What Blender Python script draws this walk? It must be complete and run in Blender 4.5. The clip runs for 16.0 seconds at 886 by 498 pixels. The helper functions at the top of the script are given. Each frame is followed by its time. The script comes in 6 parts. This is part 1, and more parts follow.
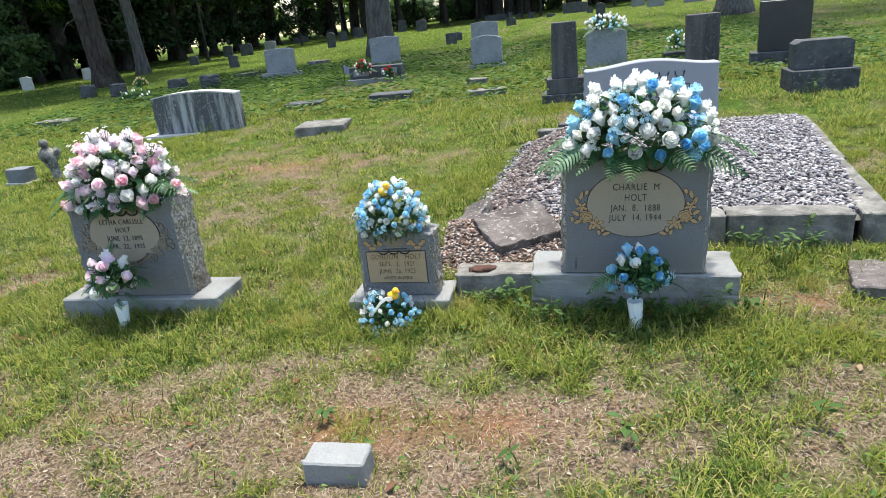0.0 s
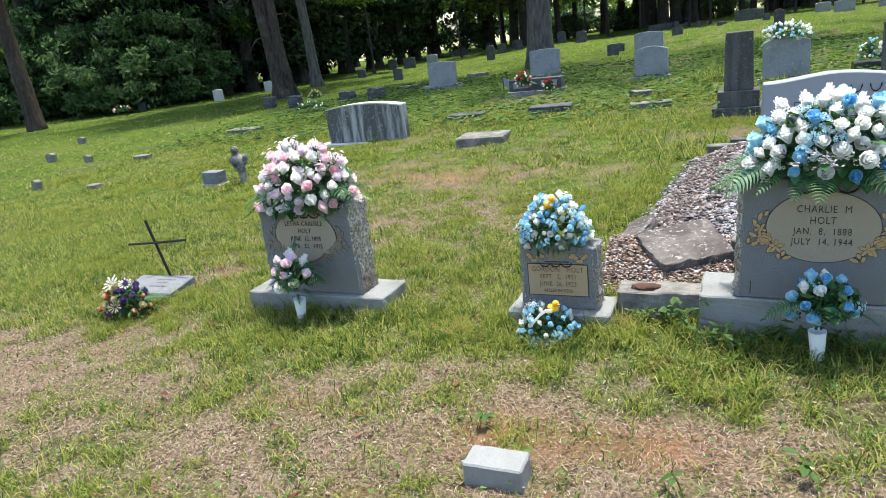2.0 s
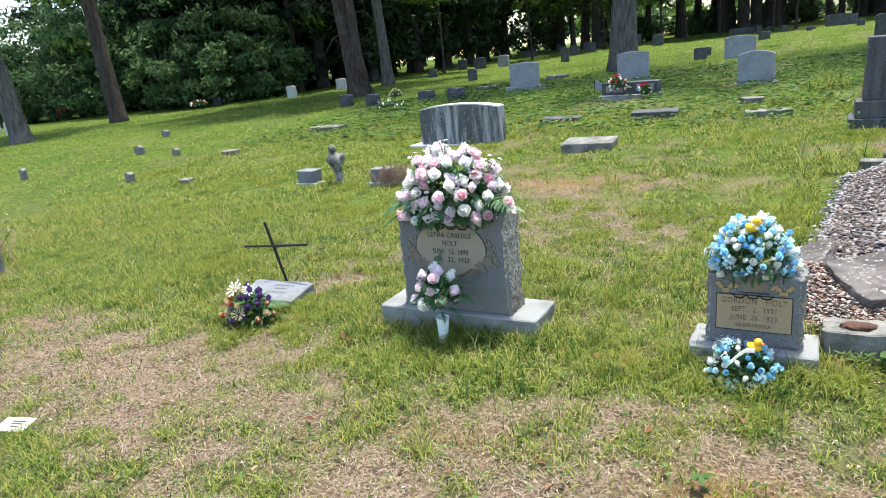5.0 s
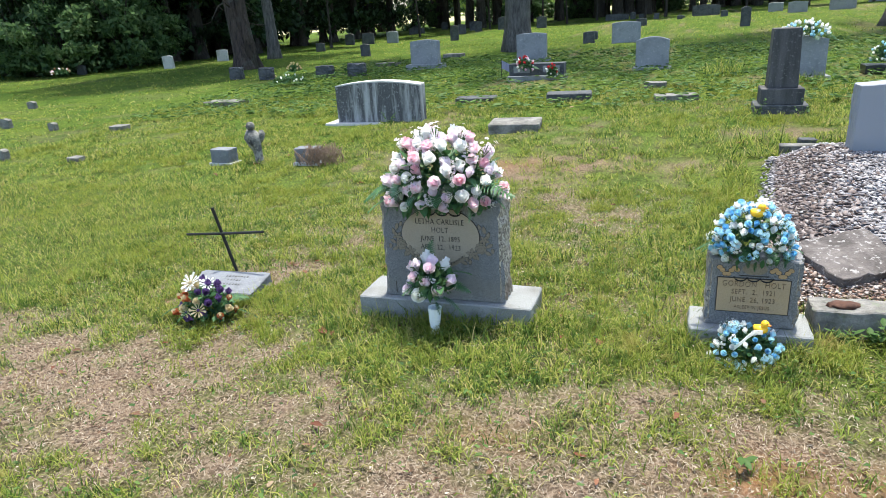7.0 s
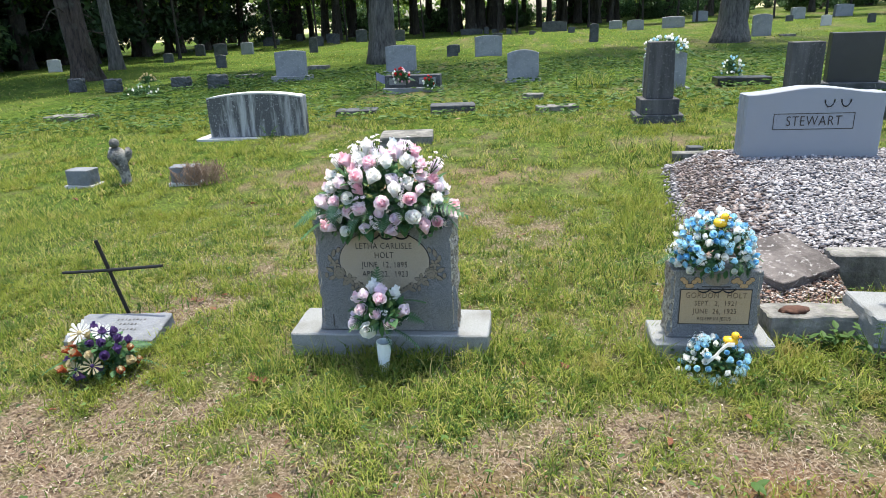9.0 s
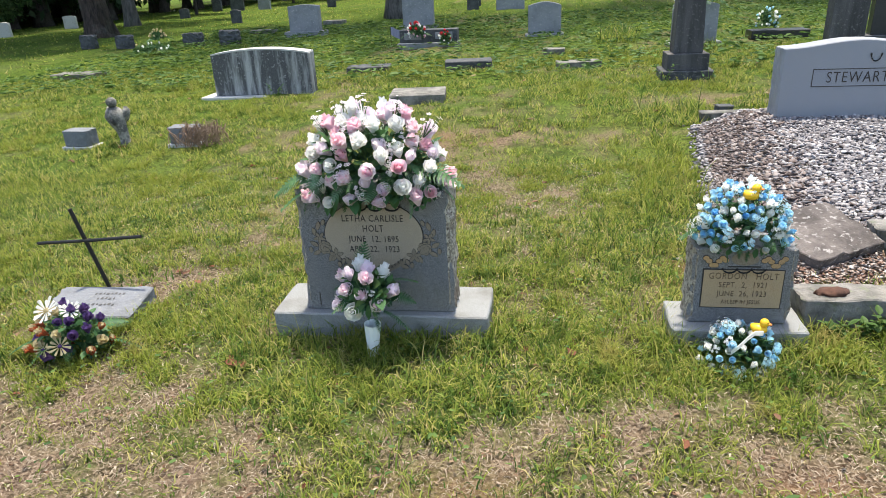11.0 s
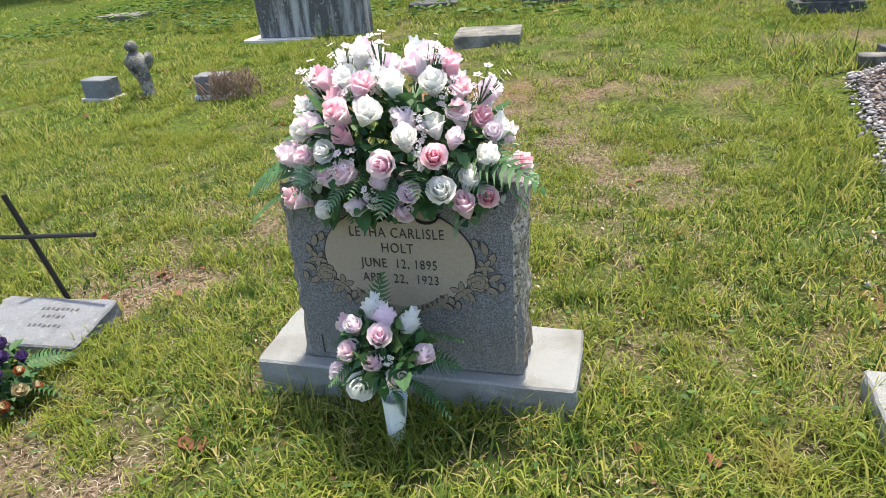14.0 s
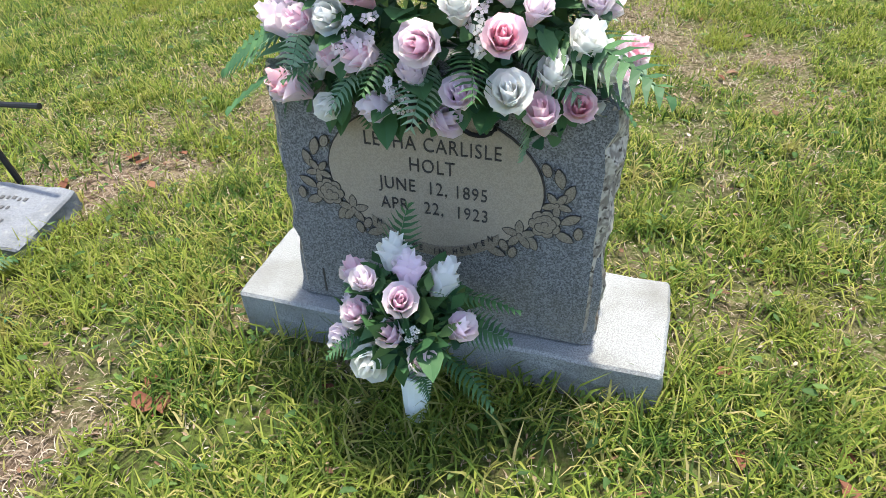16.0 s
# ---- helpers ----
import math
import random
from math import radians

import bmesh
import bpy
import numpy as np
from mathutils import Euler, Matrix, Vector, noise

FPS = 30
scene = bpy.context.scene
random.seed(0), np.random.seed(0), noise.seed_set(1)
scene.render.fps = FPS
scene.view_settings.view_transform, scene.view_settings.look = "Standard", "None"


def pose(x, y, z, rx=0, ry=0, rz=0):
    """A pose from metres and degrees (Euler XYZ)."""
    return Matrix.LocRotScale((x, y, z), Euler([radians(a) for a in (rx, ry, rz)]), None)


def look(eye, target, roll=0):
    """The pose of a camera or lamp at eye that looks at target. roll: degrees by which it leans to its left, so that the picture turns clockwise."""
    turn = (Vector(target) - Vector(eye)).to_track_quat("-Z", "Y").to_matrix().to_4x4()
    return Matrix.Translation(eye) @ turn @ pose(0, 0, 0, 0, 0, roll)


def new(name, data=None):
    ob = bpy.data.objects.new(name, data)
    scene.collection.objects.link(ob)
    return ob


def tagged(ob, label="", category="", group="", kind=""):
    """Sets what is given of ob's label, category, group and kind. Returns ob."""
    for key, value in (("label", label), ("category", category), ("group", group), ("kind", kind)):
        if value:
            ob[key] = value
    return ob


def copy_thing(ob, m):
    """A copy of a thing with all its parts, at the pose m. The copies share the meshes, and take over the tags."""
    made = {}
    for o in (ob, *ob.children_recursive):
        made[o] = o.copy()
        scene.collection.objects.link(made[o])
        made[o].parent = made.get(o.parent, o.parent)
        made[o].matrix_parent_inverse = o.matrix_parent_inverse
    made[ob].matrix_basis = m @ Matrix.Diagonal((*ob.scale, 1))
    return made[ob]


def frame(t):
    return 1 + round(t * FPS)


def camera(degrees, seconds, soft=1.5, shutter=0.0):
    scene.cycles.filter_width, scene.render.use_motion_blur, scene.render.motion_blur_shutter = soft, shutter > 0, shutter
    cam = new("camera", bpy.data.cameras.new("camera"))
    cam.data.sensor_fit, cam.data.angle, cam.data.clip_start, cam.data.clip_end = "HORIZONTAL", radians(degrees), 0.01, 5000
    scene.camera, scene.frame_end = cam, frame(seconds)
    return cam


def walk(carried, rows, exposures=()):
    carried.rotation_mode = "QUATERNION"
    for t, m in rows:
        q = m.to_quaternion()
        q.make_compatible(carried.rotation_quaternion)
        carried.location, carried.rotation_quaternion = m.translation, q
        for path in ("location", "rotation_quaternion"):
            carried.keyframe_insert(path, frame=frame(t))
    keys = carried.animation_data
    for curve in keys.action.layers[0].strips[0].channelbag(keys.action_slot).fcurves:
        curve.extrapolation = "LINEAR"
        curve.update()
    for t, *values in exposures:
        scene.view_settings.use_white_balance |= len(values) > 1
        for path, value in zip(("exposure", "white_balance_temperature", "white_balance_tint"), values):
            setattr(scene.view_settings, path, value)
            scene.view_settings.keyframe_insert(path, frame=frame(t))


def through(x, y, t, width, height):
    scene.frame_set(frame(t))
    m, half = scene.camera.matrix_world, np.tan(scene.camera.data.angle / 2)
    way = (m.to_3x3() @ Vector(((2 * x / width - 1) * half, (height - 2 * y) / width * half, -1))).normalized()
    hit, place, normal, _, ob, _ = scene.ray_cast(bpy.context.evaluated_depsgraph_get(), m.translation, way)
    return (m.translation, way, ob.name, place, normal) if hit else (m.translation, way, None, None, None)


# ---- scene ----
cam = camera(66.7, 16.0, soft=0.85)
PATH = [
    (0, (0.103, -0.016, 1.536), (-0.311, 1.823, 0.869), -5.7),
    (0.5, (0.092, -0.041, 1.534), (-0.455, 1.772, 0.89), -6.3),
    (1, (0.094, -0.038, 1.539), (-0.515, 1.754, 0.892), -6.6),
    (1.5, (0.077, -0.053, 1.541), (-0.587, 1.726, 0.912), -6.8),
    (2, (0.047, -0.084, 1.562), (-0.778, 1.639, 0.97), -6.8),
    (2.5, (0.002, -0.11, 1.58), (-1.002, 1.541, 1.064), -6.3),
    (3, (-0.021, -0.112, 1.569), (-1.07, 1.507, 1.04), -5.0),
    (3.5, (-0.1, -0.11, 1.576), (-1.145, 1.508, 1.039), -4.2),
    (3.7, (-0.152, -0.111, 1.582), (-1.189, 1.51, 1.039), -4.0),
    (5.8, (-0.784, 0.088, 1.599), (-1.688, 1.747, 0.943), -6.8),
    (6, (-0.813, 0.099, 1.594), (-1.699, 1.756, 0.908), -6.5),
    (6.5, (-0.961, 0.051, 1.604), (-1.726, 1.765, 0.914), -3.2),
    (7, (-1.161, -0.08, 1.64), (-1.79, 1.699, 0.976), -3.4),
    (7.5, (-1.266, -0.081, 1.626), (-1.883, 1.69, 0.931), -2.0),
    (8, (-1.393, 0.059, 1.606), (-1.939, 1.862, 0.935), -4.4),
    (8.5, (-1.486, 0.141, 1.6), (-1.909, 1.968, 0.903), -2.7),
    (9, (-1.626, 0.134, 1.609), (-1.854, 2.012, 0.961), -2.2),
    (9.2, (-1.682, 0.122, 1.603), (-1.865, 1.997, 0.933), -2.6),
    (11.3, (-1.541, 0.54, 1.543), (-1.842, 2.366, 0.783), -2.7),
    (11.5, (-1.551, 0.609, 1.526), (-1.831, 2.446, 0.788), -2.7),
    (12, (-1.632, 0.757, 1.512), (-1.88, 2.609, 0.798), -5.0),
    (12.5, (-1.608, 0.917, 1.487), (-1.853, 2.73, 0.68), -5.5),
    (13, (-1.592, 1.126, 1.441), (-2.068, 2.902, 0.654), -4.7),
    (13.5, (-1.575, 1.273, 1.416), (-2.107, 2.983, 0.525), -6.5),
    (14, (-1.685, 1.454, 1.384), (-2.184, 3.171, 0.489), -4.4),
    (14.5, (-1.772, 1.578, 1.343), (-2.245, 3.244, 0.343), -4.7),
    (15, (-1.798, 1.757, 1.305), (-2.357, 3.346, 0.227), -3.6),
    (15.5, (-1.836, 1.866, 1.246), (-2.421, 3.376, 0.073), -4.0),
    (16, (-1.882, 1.928, 1.235), (-2.39, 3.43, 0.016), -2.0),
]
walk(cam, [(t, look(eye, target, roll)) for t, eye, target, roll in PATH], exposures=[(0, 1.22, 6450, 9), (1.5, 1.26, 6450, 9), (2.5, 1.34, 6400, 8), (3.5, 1.52, 6400, 8), (6, 1.42, 6300, 8), (9, 1.28, 6400, 9), (12, 1.22, 6850, 11), (15, 1.34, 6750, 11), (16, 1.43, 6400, 10)])

# ---- world, sun, exposure ----
SUN_EL, SUN_AZ = 78.0, 5.0
world = bpy.data.worlds.new("sky")
scene.world = world
world.use_nodes = True
wn = world.node_tree
sky = wn.nodes.new("ShaderNodeTexSky")
sky.sky_type = "NISHITA"
sky.sun_disc = False
sky.sun_elevation, sky.sun_rotation = radians(SUN_EL), radians(SUN_AZ)
sky.dust_density = 2.0
back = wn.nodes["Background"]
wn.links.new(sky.outputs[0], back.inputs[0])
back.inputs[1].default_value = 0.15
sun_data = bpy.data.lights.new("sun", "SUN")
sun_data.energy, sun_data.angle, sun_data.color = 3.1, radians(2.4), (1.0, 0.93, 0.80)
sun = new("sun", sun_data)
SUN_WAY = Vector((math.sin(radians(SUN_AZ)) * math.cos(radians(SUN_EL)), math.cos(radians(SUN_AZ)) * math.cos(radians(SUN_EL)), math.sin(radians(SUN_EL))))
sun.matrix_world = look(SUN_WAY * 60, (0, 0, 0))


# ---- materials ----
def base_mat(name):
    m = bpy.data.materials.new(name)
    m.use_nodes = True
    nt = m.node_tree
    return m, nt, nt.nodes["Principled BSDF"]


def node(nt, kind, **sets):
    n = nt.nodes.new(kind)
    for k, v in sets.items():
        n.inputs[k.replace("_", " ")].default_value = v
    return n


def noise_fac(nt, scale, detail=4.0, lo=0.35, hi=0.65, coord=None, rough=0.55):
    """A noise between 0 and 1, spread from lo to hi."""
    tex = node(nt, "ShaderNodeTexNoise", Scale=scale, Detail=detail, Roughness=rough)
    if coord is not None:
        nt.links.new(coord, tex.inputs["Vector"])
    ramp = node(nt, "ShaderNodeMapRange")
    ramp.inputs["From Min"].default_value, ramp.inputs["From Max"].default_value = lo, hi
    nt.links.new(tex.outputs[0], ramp.inputs[0])
    return ramp.outputs[0]


def mix(nt, fac, a, b):
    m = nt.nodes.new("ShaderNodeMix")
    m.data_type = "RGBA"
    for sock, v in ((m.inputs[0], fac), (m.inputs[6], a), (m.inputs[7], b)):
        if isinstance(v, (int, float)):
            sock.default_value = v
        elif isinstance(v, tuple):
            sock.default_value = (*v, 1)
        else:
            nt.links.new(v, sock)
    return m.outputs[2]


def relief(nt, bsdf, fac, strength=0.3, distance=0.01):
    b = nt.nodes.new("ShaderNodeBump")
    b.inputs["Strength"].default_value, b.inputs["Distance"].default_value = strength, distance
    nt.links.new(fac, b.inputs["Height"])
    nt.links.new(b.outputs[0], bsdf.inputs["Normal"])


def place(nt):
    return nt.nodes.new("ShaderNodeTexCoord").outputs["Object"]


def granite(name, light, dark, fleck, grain=260.0, stain=(0.2, 0.18, 0.12), stains=0.35, rough=0.75, bump=0.25):
    """Speckled stone: fine crystals, a broad cloud of tone and weather stains."""
    m, nt, b = base_mat(name)
    c = place(nt)
    col = mix(nt, noise_fac(nt, grain, 2, 0.42, 0.58, c), light, dark)
    col = mix(nt, noise_fac(nt, grain * 1.6, 1, 0.60, 0.68, c), col, fleck)
    cloud = noise_fac(nt, 5.0, 6, 0.5, 0.75, c)
    sc = nt.nodes.new("ShaderNodeMath")
    sc.operation, sc.inputs[1].default_value = "MULTIPLY", stains
    nt.links.new(cloud, sc.inputs[0])
    col = mix(nt, sc.outputs[0], col, stain)
    nt.links.new(col, b.inputs["Base Color"])
    b.inputs["Roughness"].default_value = rough
    relief(nt, b, noise_fac(nt, grain * 0.6, 5, 0.2, 0.8, c), bump, 0.004)
    return m


def weathered(name, clean, dirty, lichen, scale=6.0, amount=(0.42, 0.6), streaks=False, rough=0.9):
    """Old concrete or marble: dirt in blotches or in streaks that run down, and pale spots."""
    m, nt, b = base_mat(name)
    c = place(nt)
    v = c
    if streaks:
        mp = nt.nodes.new("ShaderNodeMapping")
        mp.inputs["Scale"].default_value = (1.0, 1.0, 0.12)
        nt.links.new(c, mp.inputs[0])
        v = mp.outputs[0]
    col = mix(nt, noise_fac(nt, scale, 6, amount[0], amount[1], v, 0.65), clean, dirty)
    col = mix(nt, noise_fac(nt, scale * 5, 4, 0.58, 0.68, c), col, lichen)
    col = mix(nt, noise_fac(nt, 180, 3, 0.3, 1.0, c), col, tuple(0.5 * x for x in clean))
    nt.links.new(col, b.inputs["Base Color"])
    b.inputs["Roughness"].default_value = rough
    relief(nt, b, noise_fac(nt, 60, 6, 0.2, 0.8, c), 0.5, 0.006)
    return m


def plain(name, colour, rough=0.6, metal=0.0, vary=0.15, scale=30.0):
    m, nt, b = base_mat(name)
    c = place(nt)
    col = mix(nt, noise_fac(nt, scale, 4, 0.3, 0.7, c), colour, tuple(x * (1 - vary) for x in colour))
    nt.links.new(col, b.inputs["Base Color"])
    b.inputs["Roughness"].default_value, b.inputs["Metallic"].default_value = rough, metal
    return m


def leafy(name, stops, through=0.35, rough=0.55, island=True, gloss=0.3, patches=()):
    """Thin green matter: colour varies from blade to blade, light shines through."""
    m, nt, b = base_mat(name)
    if island:
        rnd = nt.nodes.new("ShaderNodeNewGeometry").outputs["Random Per Island"]
    else:
        rnd = nt.nodes.new("ShaderNodeObjectInfo").outputs["Random"]
    ramp = nt.nodes.new("ShaderNodeValToRGB")
    els = ramp.color_ramp.elements
    while len(els) < len(stops):
        els.new(0.5)
    for i, s in enumerate(stops):
        els[i].position, els[i].color = i / (len(stops) - 1), (*s, 1)
    nt.links.new(rnd, ramp.inputs[0])
    col = ramp.outputs[0]
    for scale, lo, hi, tone in patches:
        col = mix(nt, noise_fac(nt, scale, 4, lo, hi, place(nt)), col, tone)
    b.inputs["Roughness"].default_value = rough
    b.inputs["Specular IOR Level"].default_value = gloss
    nt.links.new(col, b.inputs["Base Color"])
    tr = nt.nodes.new("ShaderNodeBsdfTranslucent")
    nt.links.new(col, tr.inputs[0])
    mx = nt.nodes.new("ShaderNodeMixShader")
    mx.inputs[0].default_value = through
    nt.links.new(b.outputs[0], mx.inputs[1])
    nt.links.new(tr.outputs[0], mx.inputs[2])
    nt.links.new(mx.outputs[0], nt.nodes["Material Output"].inputs[0])
    return m


def petal(name, colour, deep):
    return leafy(name, (colour, tuple(0.6 * a + 0.4 * d for a, d in zip(colour, deep))), 0.62, 0.6, True, 0.25)


def bark(name, dark, light):
    m, nt, b = base_mat(name)
    c = place(nt)
    mp = nt.nodes.new("ShaderNodeMapping")
    mp.inputs["Scale"].default_value = (1, 1, 0.18)
    nt.links.new(c, mp.inputs[0])
    f = noise_fac(nt, 14, 8, 0.35, 0.65, mp.outputs[0], 0.7)
    col = mix(nt, f, dark, light)
    col = mix(nt, noise_fac(nt, 2.5, 4, 0.55, 0.85, c), col, (0.15, 0.165, 0.13))
    nt.links.new(col, b.inputs["Base Color"])
    b.inputs["Roughness"].default_value = 0.95
    relief(nt, b, f, 0.9, 0.05)
    return m


def soil(name):
    """The lawn's ground: straw, earth and moss by the wear of the turf, with patches of red clay."""
    m, nt, b = base_mat(name)
    c = place(nt)
    turf = nt.nodes.new("ShaderNodeAttribute")
    turf.attribute_name = "turf"
    clay = nt.nodes.new("ShaderNodeAttribute")
    clay.attribute_name = "clay"
    bare = mix(nt, noise_fac(nt, 9, 8, 0.38, 0.62, c, 0.7), (0.20, 0.140, 0.098), (0.075, 0.050, 0.034))
    bare = mix(nt, noise_fac(nt, 70, 5, 0.45, 0.6, c), bare, (0.315, 0.235, 0.165))
    red = mix(nt, noise_fac(nt, 40, 5, 0.35, 0.65, c), (0.36, 0.17, 0.085), (0.24, 0.13, 0.07))
    bare = mix(nt, clay.outputs["Fac"], bare, red)
    green = mix(nt, noise_fac(nt, 1.1, 8, 0.36, 0.64, c, 0.65), (0.075, 0.150, 0.020), (0.150, 0.205, 0.032))
    green = mix(nt, noise_fac(nt, 10, 6, 0.48, 0.64, c, 0.65), green, (0.034, 0.064, 0.010))
    green = mix(nt, noise_fac(nt, 45, 5, 0.45, 0.62, c), green, (0.04, 0.062, 0.010))
    green = mix(nt, noise_fac(nt, 4, 6, 0.62, 0.76, c, 0.7), green, (0.20, 0.135, 0.075))
    hay = nt.nodes.new("ShaderNodeAttribute")
    hay.attribute_name = "hay"
    dry = mix(nt, noise_fac(nt, 0.25, 6, 0.35, 0.65, c), (0.52, 0.45, 0.28), (0.36, 0.36, 0.16))
    nt.links.new(mix(nt, hay.outputs["Fac"], mix(nt, turf.outputs["Fac"], bare, green), dry), b.inputs["Base Color"])
    b.inputs["Roughness"].default_value = 1.0
    b.inputs["Specular IOR Level"].default_value = 0.1
    relief(nt, b, noise_fac(nt, 55, 8, 0.2, 0.8, c, 0.7), 0.8, 0.03)
    return m


M_SOIL = soil("lawn ground")
M_GRASS = leafy("grass", ((0.022, 0.054, 0.012), (0.068, 0.130, 0.024), (0.158, 0.238, 0.038), (0.250, 0.315, 0.052), (0.36, 0.375, 0.080), (0.48, 0.40, 0.19)), 0.42, 0.6, True, 0.15,
                ((1.3, 0.46, 0.75, (0.225, 0.265, 0.040)), (7.0, 0.56, 0.70, (0.048, 0.105, 0.018)), (5.0, 0.60, 0.74, (0.31, 0.27, 0.085))))
M_STRAW = leafy("dry straw", ((0.14, 0.10, 0.07), (0.28, 0.215, 0.15), (0.39, 0.325, 0.24), (0.50, 0.44, 0.345)), 0.15, 0.8)
M_WEED = leafy("weed leaf", ((0.08, 0.15, 0.03), (0.17, 0.26, 0.05)), 0.35)
M_RUSSET = leafy("russet leaf", ((0.10, 0.036, 0.018), (0.17, 0.062, 0.032), (0.24, 0.11, 0.06)), 0.2, 0.7)
M_COVER = leafy("ground cover leaf", ((0.030, 0.075, 0.018), (0.065, 0.130, 0.030), (0.12, 0.20, 0.045)), 0.3, 0.6, True, 0.25)
M_DEAD = leafy("dead leaf", ((0.11, 0.055, 0.03), (0.20, 0.11, 0.065), (0.32, 0.24, 0.155)), 0.15, 0.8)
M_GREY = granite("grey granite", (0.245, 0.252, 0.258), (0.105, 0.108, 0.112), (0.04, 0.04, 0.04), 300)
M_ROCK = granite("rock-faced granite", (0.46, 0.42, 0.34), (0.20, 0.175, 0.14), (0.07, 0.055, 0.04), 60, (0.10, 0.07, 0.045), 0.85, 0.9, 0.9)
M_BASE = granite("base granite", (0.305, 0.318, 0.315), (0.185, 0.195, 0.195), (0.08, 0.085, 0.085), 300, (0.105, 0.098, 0.08), 0.8, 0.55)
M_PANEL = granite("steeled tan panel", (0.37, 0.315, 0.235), (0.30, 0.25, 0.185), (0.24, 0.20, 0.15), 380, (0.3, 0.25, 0.18), 0.3, 0.8, 0.1)
M_PANEL2 = granite("ochre tan panel", (0.44, 0.33, 0.195), (0.36, 0.265, 0.15), (0.27, 0.20, 0.12), 380, (0.34, 0.25, 0.14), 0.3, 0.8, 0.1)
M_CARVE = granite("carved tan relief", (0.27, 0.23, 0.17), (0.20, 0.17, 0.125), (0.11, 0.085, 0.06), 300, (0.2, 0.14, 0.08), 0.4)
M_ORANGE = granite("rusty tan relief", (0.50, 0.33, 0.16), (0.38, 0.25, 0.12), (0.2, 0.13, 0.07), 300, (0.25, 0.15, 0.07), 0.4)
M_INK = plain("engraved line", (0.055, 0.048, 0.042), 0.9)
M_INK2 = plain("faded engraved line", (0.17, 0.12, 0.075), 0.9)
M_BLUEG = granite("blue grey granite", (0.31, 0.33, 0.36), (0.22, 0.24, 0.265), (0.2, 0.21, 0.23), 300, (0.28, 0.28, 0.28), 0.3)
M_MARBLE = weathered("streaked marble", (0.43, 0.44, 0.44), (0.030, 0.031, 0.035), (0.34, 0.34, 0.34), 9, (0.39, 0.545), True)
M_LIGHT = weathered("pale marble", (0.56, 0.56, 0.54), (0.30, 0.30, 0.28), (0.6, 0.6, 0.57), 5, (0.5, 0.75))
M_MID = weathered("middle grey stone", (0.30, 0.31, 0.325), (0.17, 0.18, 0.185), (0.45, 0.45, 0.43), 5, (0.45, 0.75))
M_SLATE = weathered("weathered blue grey stone", (0.20, 0.215, 0.235), (0.12, 0.125, 0.13), (0.27, 0.28, 0.27), 9, (0.45, 0.7))
M_SLATE2 = plain("worn cut line", (0.09, 0.09, 0.09), 0.9)
M_DARK = weathered("dark weathered stone", (0.095, 0.102, 0.108), (0.036, 0.038, 0.042), (0.17, 0.175, 0.165), 6, (0.4, 0.65))
M_OBEL = weathered("dark streaked stone", (0.125, 0.122, 0.122), (0.036, 0.036, 0.038), (0.17, 0.168, 0.16), 7, (0.36, 0.62), True)
M_BLACK = granite("black granite", (0.035, 0.036, 0.04), (0.02, 0.02, 0.022), (0.06, 0.06, 0.065), 300, (0.08, 0.08, 0.08), 0.2, 0.35, 0.05)
M_CONC = weathered("mossy concrete", (0.27, 0.26, 0.24), (0.085, 0.085, 0.075), (0.17, 0.19, 0.13), 7, (0.38, 0.58))
M_SLAB = weathered("lichened brown concrete", (0.17, 0.15, 0.14), (0.055, 0.047, 0.043), (0.40, 0.385, 0.37), 8, (0.4, 0.62))
M_STATUE = weathered("spotted cast stone", (0.34, 0.33, 0.29), (0.05, 0.05, 0.05), (0.40, 0.38, 0.31), 14, (0.40, 0.54))
M_PEBBLE = leafy("pebbles", ((0.10, 0.09, 0.095), (0.16, 0.15, 0.155), (0.23, 0.22, 0.225), (0.32, 0.305, 0.31), (0.47, 0.46, 0.46)), 0.0, 0.8)
M_MULCH = leafy("wood chips", ((0.14, 0.075, 0.055), (0.26, 0.18, 0.14), (0.37, 0.31, 0.27), (0.50, 0.46, 0.43)), 0.0, 0.9)
M_CHIP = leafy("bark chips", ((0.075, 0.056, 0.050), (0.135, 0.105, 0.095), (0.20, 0.165, 0.155), (0.30, 0.27, 0.26)), 0.0, 0.9)
M_IRON = plain("black painted metal", (0.012, 0.012, 0.013), 0.55, 0.2)
M_VASE = plain("white plastic", (0.84, 0.88, 0.88), 0.35, 0, 0.05)
M_WHITE = petal("white petal", (0.95, 0.95, 0.93), (0.90, 0.92, 0.88))
M_PINK = petal("pink petal", (0.95, 0.76, 0.83), (0.94, 0.70, 0.79))
M_PALE = petal("pale pink petal", (0.96, 0.89, 0.93), (0.95, 0.84, 0.89))
M_DEEP = petal("deep pink petal", (0.94, 0.64, 0.71), (0.92, 0.57, 0.66))
M_LILAC = petal("lilac petal", (0.95, 0.86, 0.94), (0.93, 0.80, 0.91))
M_BLUE = petal("sky blue petal", (0.38, 0.72, 0.91), (0.28, 0.64, 0.88))
M_PBLUE = petal("pale blue petal", (0.58, 0.83, 0.93), (0.46, 0.76, 0.92))
M_DBLUE = petal("blue petal", (0.20, 0.53, 0.81), (0.14, 0.45, 0.76))
M_PURPLE = petal("purple petal", (0.13, 0.08, 0.24), (0.07, 0.04, 0.14))
M_CREAM = petal("cream petal", (0.62, 0.55, 0.36), (0.52, 0.44, 0.22))
M_RUST = petal("rust petal", (0.52, 0.14, 0.06), (0.36, 0.10, 0.04))
M_RED = petal("red petal", (0.66, 0.05, 0.06), (0.5, 0.03, 0.05))
